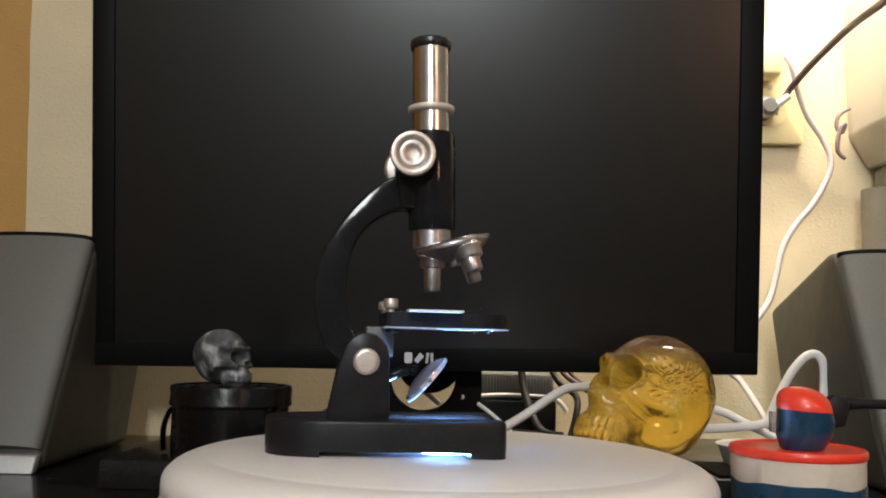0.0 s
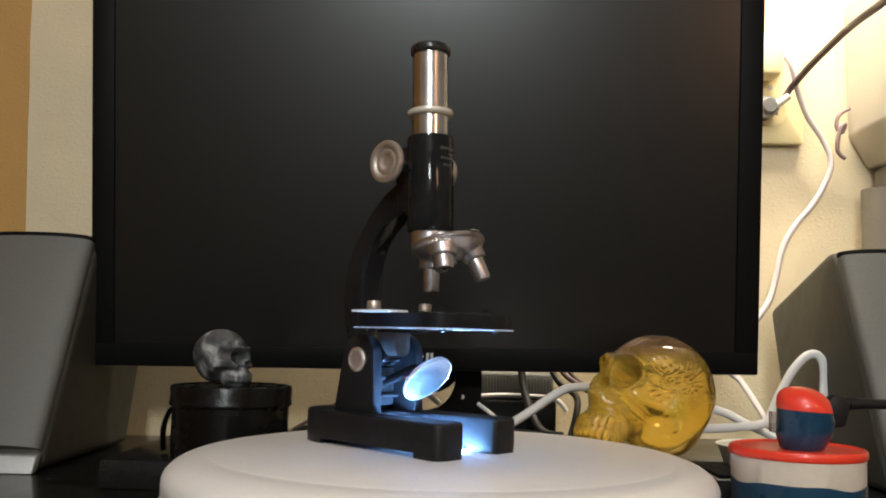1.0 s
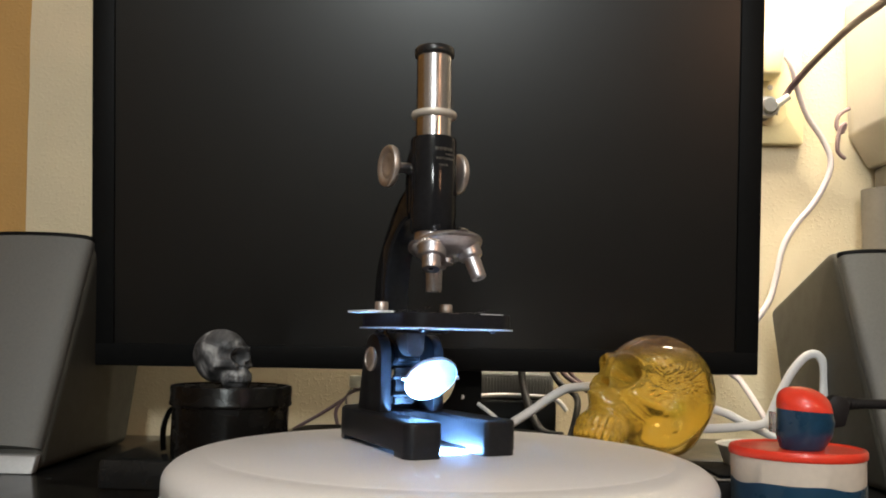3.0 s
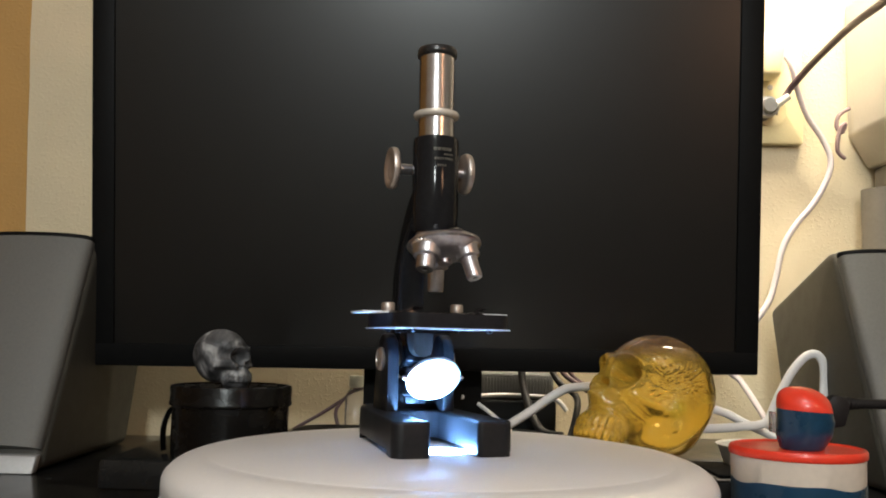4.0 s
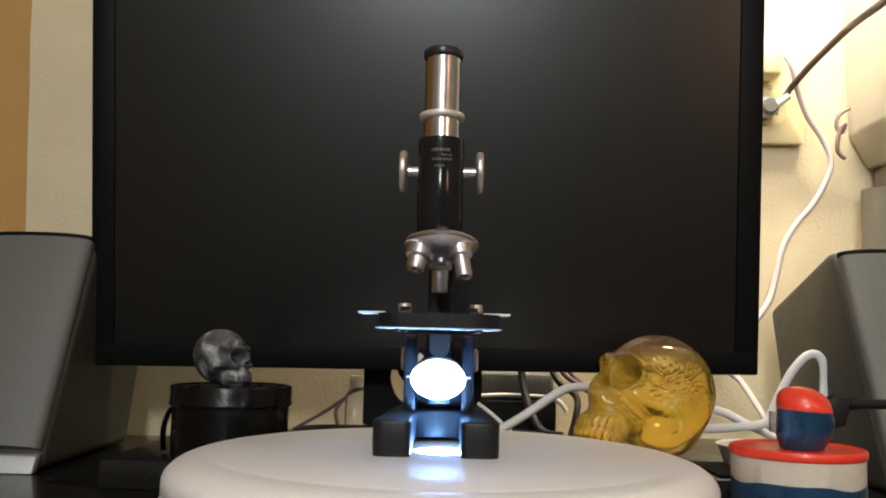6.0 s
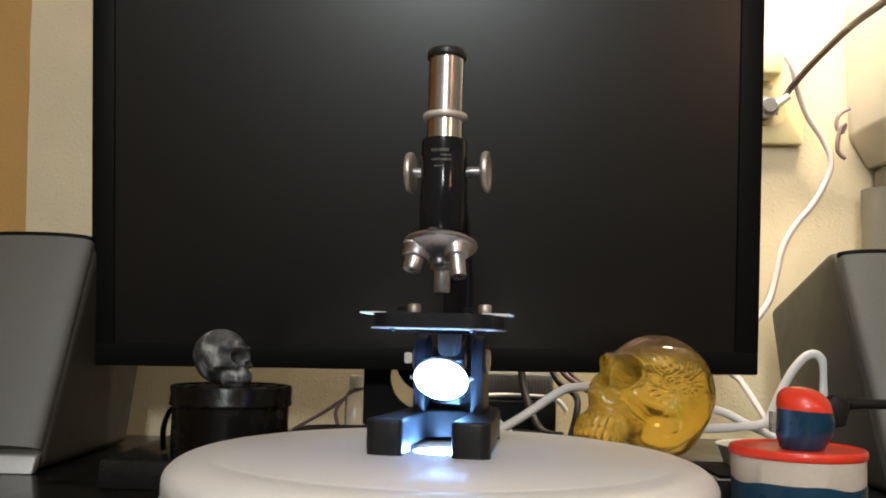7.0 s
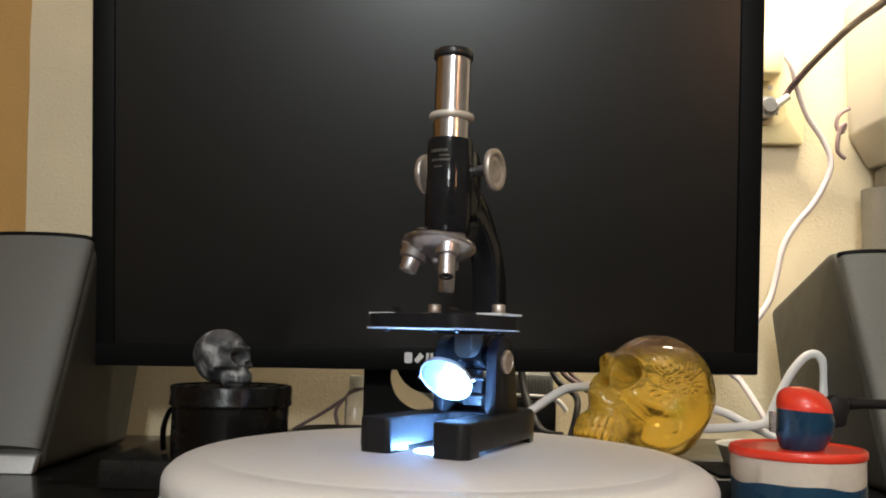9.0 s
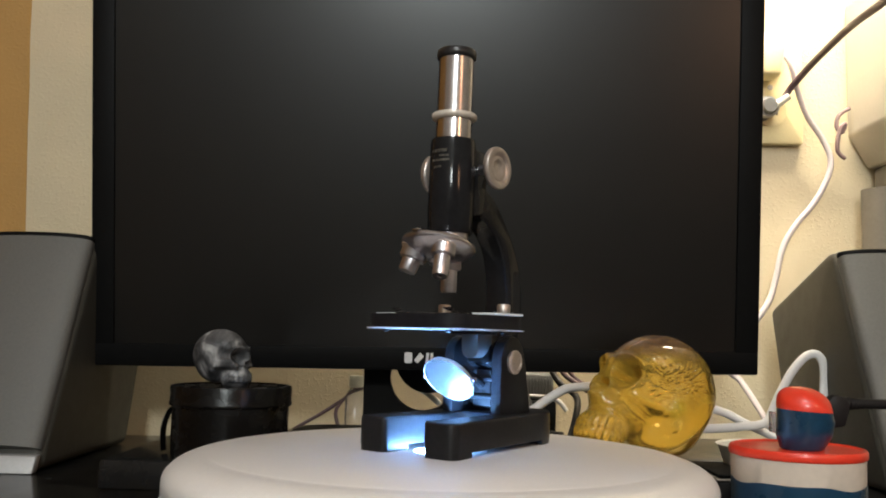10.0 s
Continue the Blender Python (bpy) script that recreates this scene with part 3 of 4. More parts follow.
    for k in range(n):
        a = 2 * math.pi * k / n + math.pi / 4
        lo, hi = 0.0, 0.06
        for _ in range(30):
            mid = (lo + hi) / 2
            lo, hi = (mid, hi) if inside(cx + mid * math.cos(a), cy + mid * math.sin(a)) else (lo, mid)
        outer.append((cx + lo * math.cos(a), cy + lo * math.sin(a)))
    inner = [(cx + hole * math.cos(2 * math.pi * k / n + math.pi / 4), cy + hole * math.sin(2 * math.pi * k / n + math.pi / 4)) for k in range(n)]
    layers = [[bm.verts.new((x, y, z)) for x, y in ring] for ring, z in ((outer, 0.0616), (inner, 0.0616), (inner, 0.0684), (outer, 0.0684))]
    for a, b in zip(layers, layers[1:] + layers[:1]):
        for k in range(n):
            bm.faces.new((a[k], a[(k + 1) % n], b[(k + 1) % n], b[k]))
    stage = part("stage", bm, M_STAGE, mic, "square black stage plate", smooth=30)
    under = bmesh.new()
    grow = [(cx + (x - cx) * 1.04, cy + (y - cy) * 1.04) for x, y in outer]
    layers = [[under.verts.new((x, y, z)) for x, y in ring] for ring, z in ((grow, 0.0608), (inner, 0.0608), (inner, 0.0614), (grow, 0.0614))]
    for a, b in zip(layers, layers[1:] + layers[:1]):
        for k in range(n):
            under.faces.new((a[k], a[(k + 1) % n], b[(k + 1) % n], b[k]))
    part("stage_underplate", under, M_EDGEGLASS, stage, "thin ground-glass plate with a shining edge", smooth=30)
    for x, y in ((-0.0195, 0.0285), (0.0195, 0.0285), (-0.020, -0.019), (0.020, -0.019)):
        part("rivet", lathe([(0, 0.0607), (0.0016, 0.0607), (0.0015, 0.0598), (0.0008, 0.0593), (0, 0.0592)], 16, Matrix.Translation((x, y, 0))), M_STAGE, stage)
    part("stage_bracket", prism([(-0.0056, 0.0615), (0.0056, 0.0615), (0.0054, 0.0500), (0.0040, 0.0474), (0.0018, 0.0464), (-0.0018, 0.0464), (-0.0040, 0.0474), (-0.0054, 0.0500)], "y", 0.0262, 0.0400, 0.0008),
         M_GREYDEV, mic, "grey rounded bracket under the stage")
    part("bracket_flange", box((-0.0150, 0.0245, 0.0588), (0.0150, 0.0310, 0.0607), 0.0006), M_SATIN, mic)
    bracket = part("mirror_bracket", box((-0.0060, 0.0380, 0.0205), (0.0060, 0.0404, 0.0400), 0.0008), M_SATIN, mic)
    for z in (0.0255, 0.0350):
        part("bracket_pin", lathe([(0, -0.0078), (0.0010, -0.0078), (0.0012, -0.0070), (0.0012, 0.0070), (0.0010, 0.0078), (0, 0.0078)], 14, along((0, 0.0372, z), (1, 0, 0))), M_SATIN, bracket)
    for sx in (-1, 1):
        kx = sx * 0.0195
        part("clip_screw", lathe([(0, 0.0684), (0.0020, 0.0684), (0.0020, 0.0702), (0.0034, 0.0704), (0.0036, 0.0712), (0.0036, 0.0742), (0.0030, 0.0750), (0, 0.0752)], 24,
                                 Matrix.Translation((kx, 0.0292, 0))), M_KNOB, stage, "small knurled clip screw")
        strip = bmesh.new()
        path = spline([(kx, 0.032, 0.0700), (kx, 0.022, 0.0702), (kx * 0.97, 0.008, 0.0701), (kx * 0.9, -0.008, 0.0699), (kx * 0.86, -0.0130, 0.0702), (kx * 0.85, -0.0170, 0.0718)], 4)
        l = [strip.verts.new((p[0] - 0.0026, p[1], p[2])) for p in path]
        r_ = [strip.verts.new((p[0] + 0.0026, p[1], p[2])) for p in path]
        for i in range(len(path) - 1):
            strip.faces.new((l[i], r_[i], r_[i + 1], l[i + 1]))
        bmesh.ops.solidify(strip, geom=strip.faces[:], thickness=0.0004)
        part("stage_clip", strip, M_STEEL, stage, "springy steel stage clip")

    # mirror in its cup, on a bracket
    n_dir = Vector((0, -math.cos(radians(41)), -math.sin(radians(41))))
    C = along((0.0, 0.0078, 0.0350), n_dir)
    sag, mr = 0.0012, 0.0140
    cap = [(mr * k / 12, sag * ((k / 12) ** 2 - 1)) for k in range(13)]
    cup = part("mirror_cup", lathe([(mr + 0.0001, -0.0018), (mr + 0.0001, 0.0000), (mr + 0.0002, 0.0001), (mr + 0.0004, 0.0000), (mr + 0.0004, -0.0012), (mr - 0.0030, -0.0036), (0.0060, -0.0052),
                              (0, -0.0054), (0, -0.0024), (mr + 0.0001, -0.0018)], 56, C), M_KNOB, mic, "round satin metal mirror mount")
    part("mirror", lathe(cap + [(mr, -0.0022), (0, -0.0022)], 56, C), M_MIRROR, cup, "round concave mirror shining with reflected light", smooth=60)
    for sx in (-1, 1):
        part("mirror_pivot", lathe([(0, 0), (0.0011, 0), (0.0011, 0.0022), (0, 0.0024)], 14, along(C @ Vector((sx * (mr + 0.0004), 0, -0.0015)), C.to_3x3() @ Vector((sx, 0, 0)))), M_STEEL, cup)
    stem = sweep([(0, 0.0135, 0.0400), (0, 0.020, 0.0400), (0, 0.029, 0.0360), (0, 0.046, 0.0300)], 0.0026, 12, 6)
    part("mirror_stem", stem, M_ENAMEL, mic)
    return mic


def glass_slide():
    g = thing("glass_slide", (0, 0, 0), "clear glass slide with frosted ends on the microscope stage", "glass slide")
    part("pane", box((-0.0250, -0.0128, 0), (0.0250, 0.0128, 0.0010), 0.0001, 1), M_GLASS, g)
    for x0, x1 in ((-0.0388, -0.0251), (0.0251, 0.0388)):
        part("frosted_end", box((x0, -0.0128, 0), (x1, 0.0128, 0.0010), 0.0001, 1), M_FROST, g, "whitish frosted end")
    return g


turn_table = turntable()
scope = microscope()
slide = glass_slide()


# ---------------------------------------------------------------- skulls
def skull_points(size, tilt, floor, res, shapes, eyes, carve=1.0, rim=0.022, bite=-0.375, groove=0.03, nose=(0.56, -0.13), cheek=-0.13, ear=None, hollow=1.25, count=11):
    """Points of a skull ornament on a grid of directions: x is the face, y the side, z up; resting on z = 0."""
    nu, nv = res
    U, V = np.meshgrid(np.linspace(0, 2 * np.pi, nu, endpoint=False), np.linspace(0, np.pi, nv))
    d = np.stack([np.sin(V) * np.cos(U), np.sin(V) * np.sin(U), np.cos(V)], -1)

    def ell(centre, semi):
        c, s = np.array(centre), np.array(semi)
        dn, cn = d / s, -c / s
        a, b, k = (dn ** 2).sum(-1), (dn * cn).sum(-1), (cn ** 2).sum() - 1
        disc = b * b - a * k
        return np.where(disc > 0, np.maximum((-b + np.sqrt(np.maximum(disc, 0))) / a, 0), 0)

    p = 18.0
    r = sum(np.maximum(ell(c, s), 1e-3) ** p for c, s in shapes) ** (1 / p)
    pos = d * r[..., None]
    X, Y, Z = pos[..., 0], pos[..., 1], pos[..., 2]

    def dent(centre, radius, depth, squeeze=(1, 1, 1), power=2.2):
        q = (pos - np.array(centre)) / np.array(squeeze)
        return depth * np.exp(-((q ** 2).sum(-1) / radius ** 2) ** power)

    def ridge(a, b, width, height, sy):
        """A raised bar from a to b, mirrored to the side sy."""
        a, b = np.array(a) * (1, sy, 1), np.array(b) * (1, sy, 1)
        k = np.clip(((pos - a) @ (b - a)) / ((b - a) ** 2).sum(), 0, 1)
        away = np.sqrt((((pos - a) - k[..., None] * (b - a)) ** 2).sum(-1))
        return -height * np.exp(-(away / width) ** 2)

    ex, ey, ez, er = eyes
    cut = 0
    for s in (-1, 1):
        away = np.sqrt(((X - ex) * 0.7) ** 2 + (Y - s * ey) ** 2 + ((Z - ez) * 0.85) ** 2)
        cut = cut + er * hollow / (1 + np.exp(np.minimum((away - er) / (er * 0.12), 60)))
        cut = cut - rim * np.exp(-((away - er * 1.30) / (er * 0.26)) ** 2)
        cut = cut + ridge((ex + 0.03, 0.05, ez + er * 1.25), (ex - 0.10, ey + er * 1.05, ez + er * 1.1), 0.05, rim * 1.6, s)
        # cheekbone and the hollows above and below it
        cut = cut + ridge((ex - 0.06, ey + 0.09, cheek + 0.01), (0.08, 0.37, cheek), 0.060, rim * 1.0, s)
        cut = cut + dent((0.20, s * 0.40, ez + 0.05), 0.14, 0.07, (1, 1, 1), 1.2)
        cut = cut + dent((0.20, s * 0.33, cheek - 0.19), 0.17, 0.05, (1.1, 1, 0.75), 1.0)
        cut = cut + ridge((-0.02, 0.36, cheek - 0.10), (0.14, 0.30, cheek - 0.42), 0.05, rim * 1.2, s)
        cut = cut + dent((nose[0], s * 0.034, nose[1]), 0.055, 0.15, (1, 0.8, 1.4))
        cut = cut - dent((nose[0], s * 0.035, nose[1] - 0.065), 0.050, 0.035, (1, 1, 1), 1.2)
        cut = cut + dent((nose[0] - 0.06, s * 0.145, nose[1] - 0.04), 0.060, 0.075, (1, 1, 1.2), 1.4)
    cut = cut + ridge((nose[0] - 0.06, 0, ez + 0.06), (nose[0], 0, nose[1] + 0.09), 0.04, rim * 1.8, 1)
    # teeth: two rows with grooves, and the line between them
    front = np.clip((X - 0.22) / 0.12, 0, 1)
    row = np.exp(-(((Z - bite) / 0.095) ** 6))
    side = np.arctan2(Y, X - 0.20)
    cut = cut + front * row * (groove * np.abs(np.cos(side * count)) ** 4 - 0.014)
    cut = cut + front * groove * 0.8 * np.exp(-(((Z - bite + 0.01) / 0.010) ** 2))
    for up in (0.115, -0.125):
        cut = cut + front * groove * 0.7 * np.exp(-(((Z - bite - up) / 0.022) ** 2))
    if ear:
        # a pebbled patch with creases running out from it
        cx, cz = ear
        away = np.sqrt((X - cx) ** 2 + (Z - cz) ** 2)
        turn = np.arctan2(Z - cz, X - cx)
        ring = np.clip((away - 0.10) / 0.04, 0, 1) * np.clip((0.30 - away) / 0.10, 0, 1) * (np.abs(Y) > 0.15)
        cut = cut + 0.006 * ring * np.sin(turn * 30 + 2.5 * np.sin(turn * 3)) * (0.6 + 0.4 * np.sin(turn * 7))
        patch = np.clip((0.15 - away) / 0.05, 0, 1) * (np.abs(Y) > 0.15)
        cut = cut + 0.010 * patch * np.sin(X * 125 + 2 * np.sin(Z * 40)) * np.sin(Z * 125 + 2 * np.sin(X * 37))
    pos = pos * (1 - carve * cut / np.maximum(r, 0.1))[..., None]
    ct, st = math.cos(tilt), math.sin(tilt)
    pos = np.stack([pos[..., 0] * ct - pos[..., 2] * st, pos[..., 1], pos[..., 2] * ct + pos[..., 0] * st], -1)
    pos[..., 2] = np.maximum(pos[..., 2], -floor) + floor
    return pos * size


def skull_mesh(*args, **keys):
    pos = skull_points(*args, **keys)
    nv, nu = pos.shape[:2]
    bm = bmesh.new()
    rows = []
    for j in range(nv):
        if j in (0, nv - 1):
            rows.append([bm.verts.new(pos[j].mean(0))])
        else:
            rows.append([bm.verts.new(q) for q in pos[j]])
    for a, b in zip(rows, rows[1:]):
        for i in range(nu):
            k = (i + 1) % nu
            q = list(dict.fromkeys([a[i % len(a)], a[k % len(a)], b[k % len(b)], b[i % len(b)]]))
            bm.faces.new(q)
    return bm


RESIN_SKULL = [((-0.037, 0, 0.056), (0.493, 0.43, 0.459)), ((0.231, 0, -0.10), (0.26, 0.33, 0.34)), ((0.269, 0, -0.21), (0.298, 0.21, 0.20)),
               ((0.375, 0, -0.4765), (0.1665, 0.25, 0.24)), ((-0.12, 0, -0.18), (0.36, 0.34, 0.28)), ((0.14, 0, -0.04), (0.32, 0.41, 0.10))]
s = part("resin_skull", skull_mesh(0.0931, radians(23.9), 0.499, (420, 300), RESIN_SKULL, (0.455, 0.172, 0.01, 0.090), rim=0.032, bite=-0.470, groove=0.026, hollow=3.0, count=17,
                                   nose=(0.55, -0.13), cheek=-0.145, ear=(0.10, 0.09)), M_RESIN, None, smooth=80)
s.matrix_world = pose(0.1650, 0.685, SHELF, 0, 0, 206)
tagged(s, "translucent amber resin skull ornament on the shelf", "skull ornament")


# ---------------------------------------------------------------- tin with the stone skull
TIN_TOP = 0.0195


def tin_box():
    t = thing("round_box", (-0.1500, 0.640, SHELF), "black leather-covered round box with a lid", "box")
    h = TIN_TOP - SHELF
    part("body", lathe([(0, 0.0), (0.0395, 0.0), (0.0408, 0.0012), (0.0410, h - 0.014), (0.0, h - 0.014)], 72), M_TIN, t)
    part("lid", lathe([(0, h - 0.0145), (0.0412, h - 0.0145), (0.0428, h - 0.0140), (0.0432, h - 0.0130), (0.0430, h - 0.0118), (0.0427, h - 0.0110), (0.0430, h - 0.002),
                       (0.0424, h - 0.0004), (0.0405, h), (0.0395, h - 0.0012), (0, h - 0.0012)], 72), M_TIN, t, "black lid with a stitched rim")
    strap = sweep([(-0.0395, 0.0, 0.034), (-0.0440, 0.0, 0.030), (-0.0475, 0.0, 0.020), (-0.0478, 0.0, 0.010), (-0.0470, 0.0, 0.002)], 0.0016, 8, 6, 3.0)
    part("strap", strap, M_TIN, t, "short black strap")
    return t


tin_box()
STONE_SKULL = [((-0.06, 0, 0.06), (0.54, 0.43, 0.48)), ((0.26, 0, -0.10), (0.27, 0.33, 0.34)), ((0.30, 0, -0.36), (0.28, 0.30, 0.24)),
               ((-0.12, 0, -0.18), (0.36, 0.34, 0.28)), ((0.14, 0, -0.04), (0.32, 0.41, 0.10))]
s = part("stone_skull", skull_mesh(0.0380, 0.0, 0.54, (200, 150), STONE_SKULL, (0.47, 0.175, 0.03, 0.115), 1.2, rim=0.026, bite=-0.34, groove=0.022), M_STONE, None, smooth=80)
s.matrix_world = pose(-0.1555, 0.632, TIN_TOP - 0.0012, 0, 0, -20)
tagged(s, "small grey marbled stone skull standing on the box", "skull ornament")


# ---------------------------------------------------------------- loudspeakers
def loudspeaker(name, at, label):
    """A desktop speaker that leans back; x is across, y to the rear."""
    sp = thing(name, at, label, "loudspeaker", "pair of desktop loudspeakers")
    w, h, lean = 0.10, 0.187, 0.084
    prof = [(0.004, 0.0), (lean + 0.004, h - 0.004), (lean + 0.010, h), (lean + 0.022, h - 0.001), (0.236, 0.142), (0.190, 0.0)]
    part("cabinet", prism(prof, "x", -w / 2, w / 2, 0.0075, 4), M_SPKBODY, sp)
    k = lean / h
    # rounded frame on the sloping front, with the grille set into it
    slope = Matrix.Translation((0, 0.1003 * k, 0.1003)) @ Matrix.Rotation(-math.atan(k), 4, "X")
    long = (h - 0.0134) / math.cos(math.atan(k))
    gw = w / 2 - 0.002
    bow = [(gw * math.sin(a), 0.006 - 0.0125 * math.cos(a) ** 0.55) for a in np.linspace(-math.pi / 2, math.pi / 2, 49)]
    g = prism(bow, "z", -long / 2 + 0.004, long / 2 - 0.005, 0)
    bmesh.ops.transform(g, matrix=slope, verts=list(g.verts))
    part("grille", g, M_SPKFRONT, sp, "fine graphite-grey grille")
    cap = prism([(x * 1.01, y - 0.0006) for x, y in bow], "z", long / 2 - 0.0049, long / 2 - 0.0015, 0.0005)
    bmesh.ops.transform(cap, matrix=slope, verts=list(cap.verts))
    part("top_cap", cap, M_BEZEL, sp, "thin dark top edge")
    b = prism([(-0.0052, 0.0), (0.0128 * k - 0.005, 0.0126), (0.0128 * k + 0.004, 0.0126), (0.004, 0.0)], "x", -w / 2 + 0.001, w / 2 - 0.001, 0.0012)
    part("kick_strip", b, M_SPKTRIM, sp, "plain silver-grey strip")
    return sp


loudspeaker("loudspeaker", (-0.3472, 0.662, DESK), "graphite desktop loudspeaker with a grey cabinet, leaning back")
loudspeaker("loudspeaker", (0.3780, 0.642, DESK), "graphite desktop loudspeaker with a grey cabinet, leaning back")


# ---------------------------------------------------------------- putty tub and ball
def putty_tub():
    t = thing("putty_tub", (0.1762, 0.438, DESK), "clear tub of red, white and blue layered putty", "tub")
    for name, z0, z1, m in (("blue_layer", 0.001, 0.0418, M_BLUE), ("white_layer", 0.0418, 0.0537, M_WHITEPUTTY)):
        bm = lathe([(0, z0), (0.0306, z0), (0.0310, z0 + 0.0008), (0.0312, z1), (0, z1)], 64)
        for v in bm.verts:
            if abs(v.co.z - 0.0418) < 1e-5:
                a = math.atan2(v.co.y, v.co.x)
                v.co.z += 0.0007 * math.sin(3 * a + 1) + 0.0005 * math.sin(7 * a) - 0.0004 * math.cos(a)
        part(name, bm, m, t)
    top = 0.0578
    part("lid", lathe([(0, 0.0535), (0.0316, 0.0535), (0.0320, 0.0540), (0.0320, top - 0.0012), (0.0314, top - 0.0002), (0.0306, top), (0.0296, top - 0.0010), (0.0, top - 0.0014)], 64),
         M_RED, t, "glossy red rim and top")
    return t


def putty_ball():
    b = thing("putty_ball", (0.1778, 0.436, DESK + 0.0564), "red and blue putty ball in a clear shell on the tub", "ball")
    blue = [(0, 0), (0.0094, 0), (0.0106, 0.0010), (0.0126, 0.0070), (0.0134, 0.0140), (0.0134, 0.0190), (0, 0.0190)]
    red = [(0, 0.0190), (0.0135, 0.0190)] + [(0.0135 * math.cos(a) ** 0.9, 0.0197 + 0.0108 * math.sin(a)) for a in np.linspace(0.05, 1.5, 14)] + [(0, 0.0305)]
    for name, prof, m in (("blue_half", blue, M_BLUE), ("red_half", red, M_RED)):
        bm = lathe(prof, 48)
        for v in bm.verts:
            k = v.co.z / 0.031
            v.co.z -= 0.10 * v.co.x * k
            v.co.x += 0.0018 * math.sin(math.pi * k) + 0.0006 * math.sin(9 * k + 3 * math.atan2(v.co.y, v.co.x))
        part(name, bm, m, b)
    part("shell_tab", box((-0.0152, -0.003, 0.008), (-0.0130, 0.003, 0.018), 0.0009), M_CLEAR, b, "clear plastic tab")
    return b


putty_tub()
putty_ball()


# ---------------------------------------------------------------- wall socket, appliance, cables
def socket():
    p = thing("wall_socket", (0.344, WALL_Y, 0.330), "almond wall socket with two plugs in it", "wall socket")
    part("cover_plate", prism(rounded_rect(0.070, 0.122, 0.004), "y", -0.0110, 0.0, 0.0022), M_PLATE, p)
    for z in (-0.026, 0.026):
        outlet = part("outlet", lathe([(0, 0), (0.0165, 0), (0.0165, 0.0016), (0, 0.0016)], 32, along((0, -0.0108, z), (0, -1, 0))), M_PLATE, p)
        for x in (-0.006, 0.006):
            part("slot", box((x - 0.001, -0.0126, z - 0.004), (x + 0.001, -0.0122, z + 0.004), 0), M_CABLE_B, outlet)
    part("cover_screw", lathe([(0, 0), (0.003, 0), (0.0026, 0.0008), (0, 0.001)], 16, along((0, -0.0110, 0), (0, -1, 0))), M_METALCLIP, p)
    return p


def plug(name, at, material, label, clip=False):
    p = thing(name, at, label, "plug")
    if clip:
        part("body", lathe([(0, 0), (0.0095, 0), (0.0105, 0.001), (0.0105, 0.010), (0.0085, 0.012), (0.0085, 0.024), (0.0070, 0.027), (0, 0.027)], 32, along((0, 0, 0), (0, -1, 0))), material, p)
        part("metal_collar", lathe([(0.0088, 0.012), (0.0108, 0.0125), (0.0108, 0.0215), (0.0088, 0.022), (0.0088, 0.012)], 32, along((0, 0, 0), (0, -1, 0))), M_METALCLIP, p, "shiny metal collar")
        part("strain_relief", lathe([(0, 0), (0.0042, 0), (0.0036, 0.018), (0, 0.018)], 20, along((0.005, -0.022, 0.0), (0.80, -0.10, 0.55))), M_CUP, p, "pale strain relief")
    else:
        part("body", prism([(-0.013, -0.016), (0.006, -0.016), (0.008, 0.000), (0.0105, 0.010), (0.010, 0.016), (-0.002, 0.0165), (-0.013, 0.012)], "y", -0.028, 0.0, 0.003, 3), material, p)
    return p


socket()
plug("power_plug", (0.3400, WALL_Y - 0.0112, 0.352), M_PLATE, "almond power plug in the socket")
plug("grey_plug", (0.3345, WALL_Y - 0.0112, 0.3035), M_GREYDEV, "grey plug with a metal collar in the socket", True)


def cable(name, pts, radius, material, label, flat=1.0):
    ob = part(name, sweep(pts, radius, 10, 8, flat), material, None, smooth=60)
    return tagged(ob, label, "cable")


cable("white_cable", [(0.3440, 0.890, 0.3640), (0.3540, 0.882, 0.3500), (0.3638, 0.888, 0.3240), (0.3770, 0.896, 0.2970), (0.3943, 0.900, 0.2735), (0.4025, 0.900, 0.2525), (0.3990, 0.900, 0.2320),
                      (0.3841, 0.900, 0.2049), (0.3645, 0.900, 0.1810), (0.3510, 0.900, 0.1569), (0.3417, 0.898, 0.1216), (0.3300, 0.894, 0.0952), (0.2867, 0.880, 0.0400),
                      (0.2966, 0.870, 0.0206), (0.3054, 0.855, 0.0005), (0.3147, 0.840, -0.0230)], 0.0031, M_CABLE_PK, "white power cable hanging down the wall", 0.8)
cable("mauve_cable", [(0.3559, 0.660, 0.3415), (0.3611, 0.700, 0.3428), (0.3635, 0.740, 0.3454), (0.3672, 0.780, 0.3478), (0.3649, 0.820, 0.3419), (0.3640, 0.860, 0.3360), (0.3585, 0.878, 0.3266), (0.3558, 0.886, 0.3218), (0.351, 0.889, 0.313)], 0.0035,
      M_CABLE_P, "mauve-grey power cable running up from the socket")


def appliance():
    a = thing("wall_appliance", (0.4292, WALL_Y, 0.2814), "white plastic appliance standing out from the wall", "appliance")
    prof = [(0.0, 0.0), (0.0200, -0.0350), (0.19, -0.0350), (0.19, 0.150), (0.012, 0.150), (0.0035, 0.1465), (0.0, 0.138)]
    part("housing", prism(prof, "y", -0.19, -0.002, 0.0025, 3), M_APPL, a)
    # block and tube are added in place of the housing's wall shadow
    part("bracket", box((0.0245, -0.06, -0.062), (0.10, -0.006, -0.0355), 0.004), M_SHADOW, a)
    part("shadow_tube", lathe([(0, -0.30), (0.022, -0.30), (0.022, -0.0625), (0, -0.0625)], 32, pose(0.0235, -0.03, 0)), M_SHADOW, a, "dull grey tube standing in for the shadow below the housing")
    return a


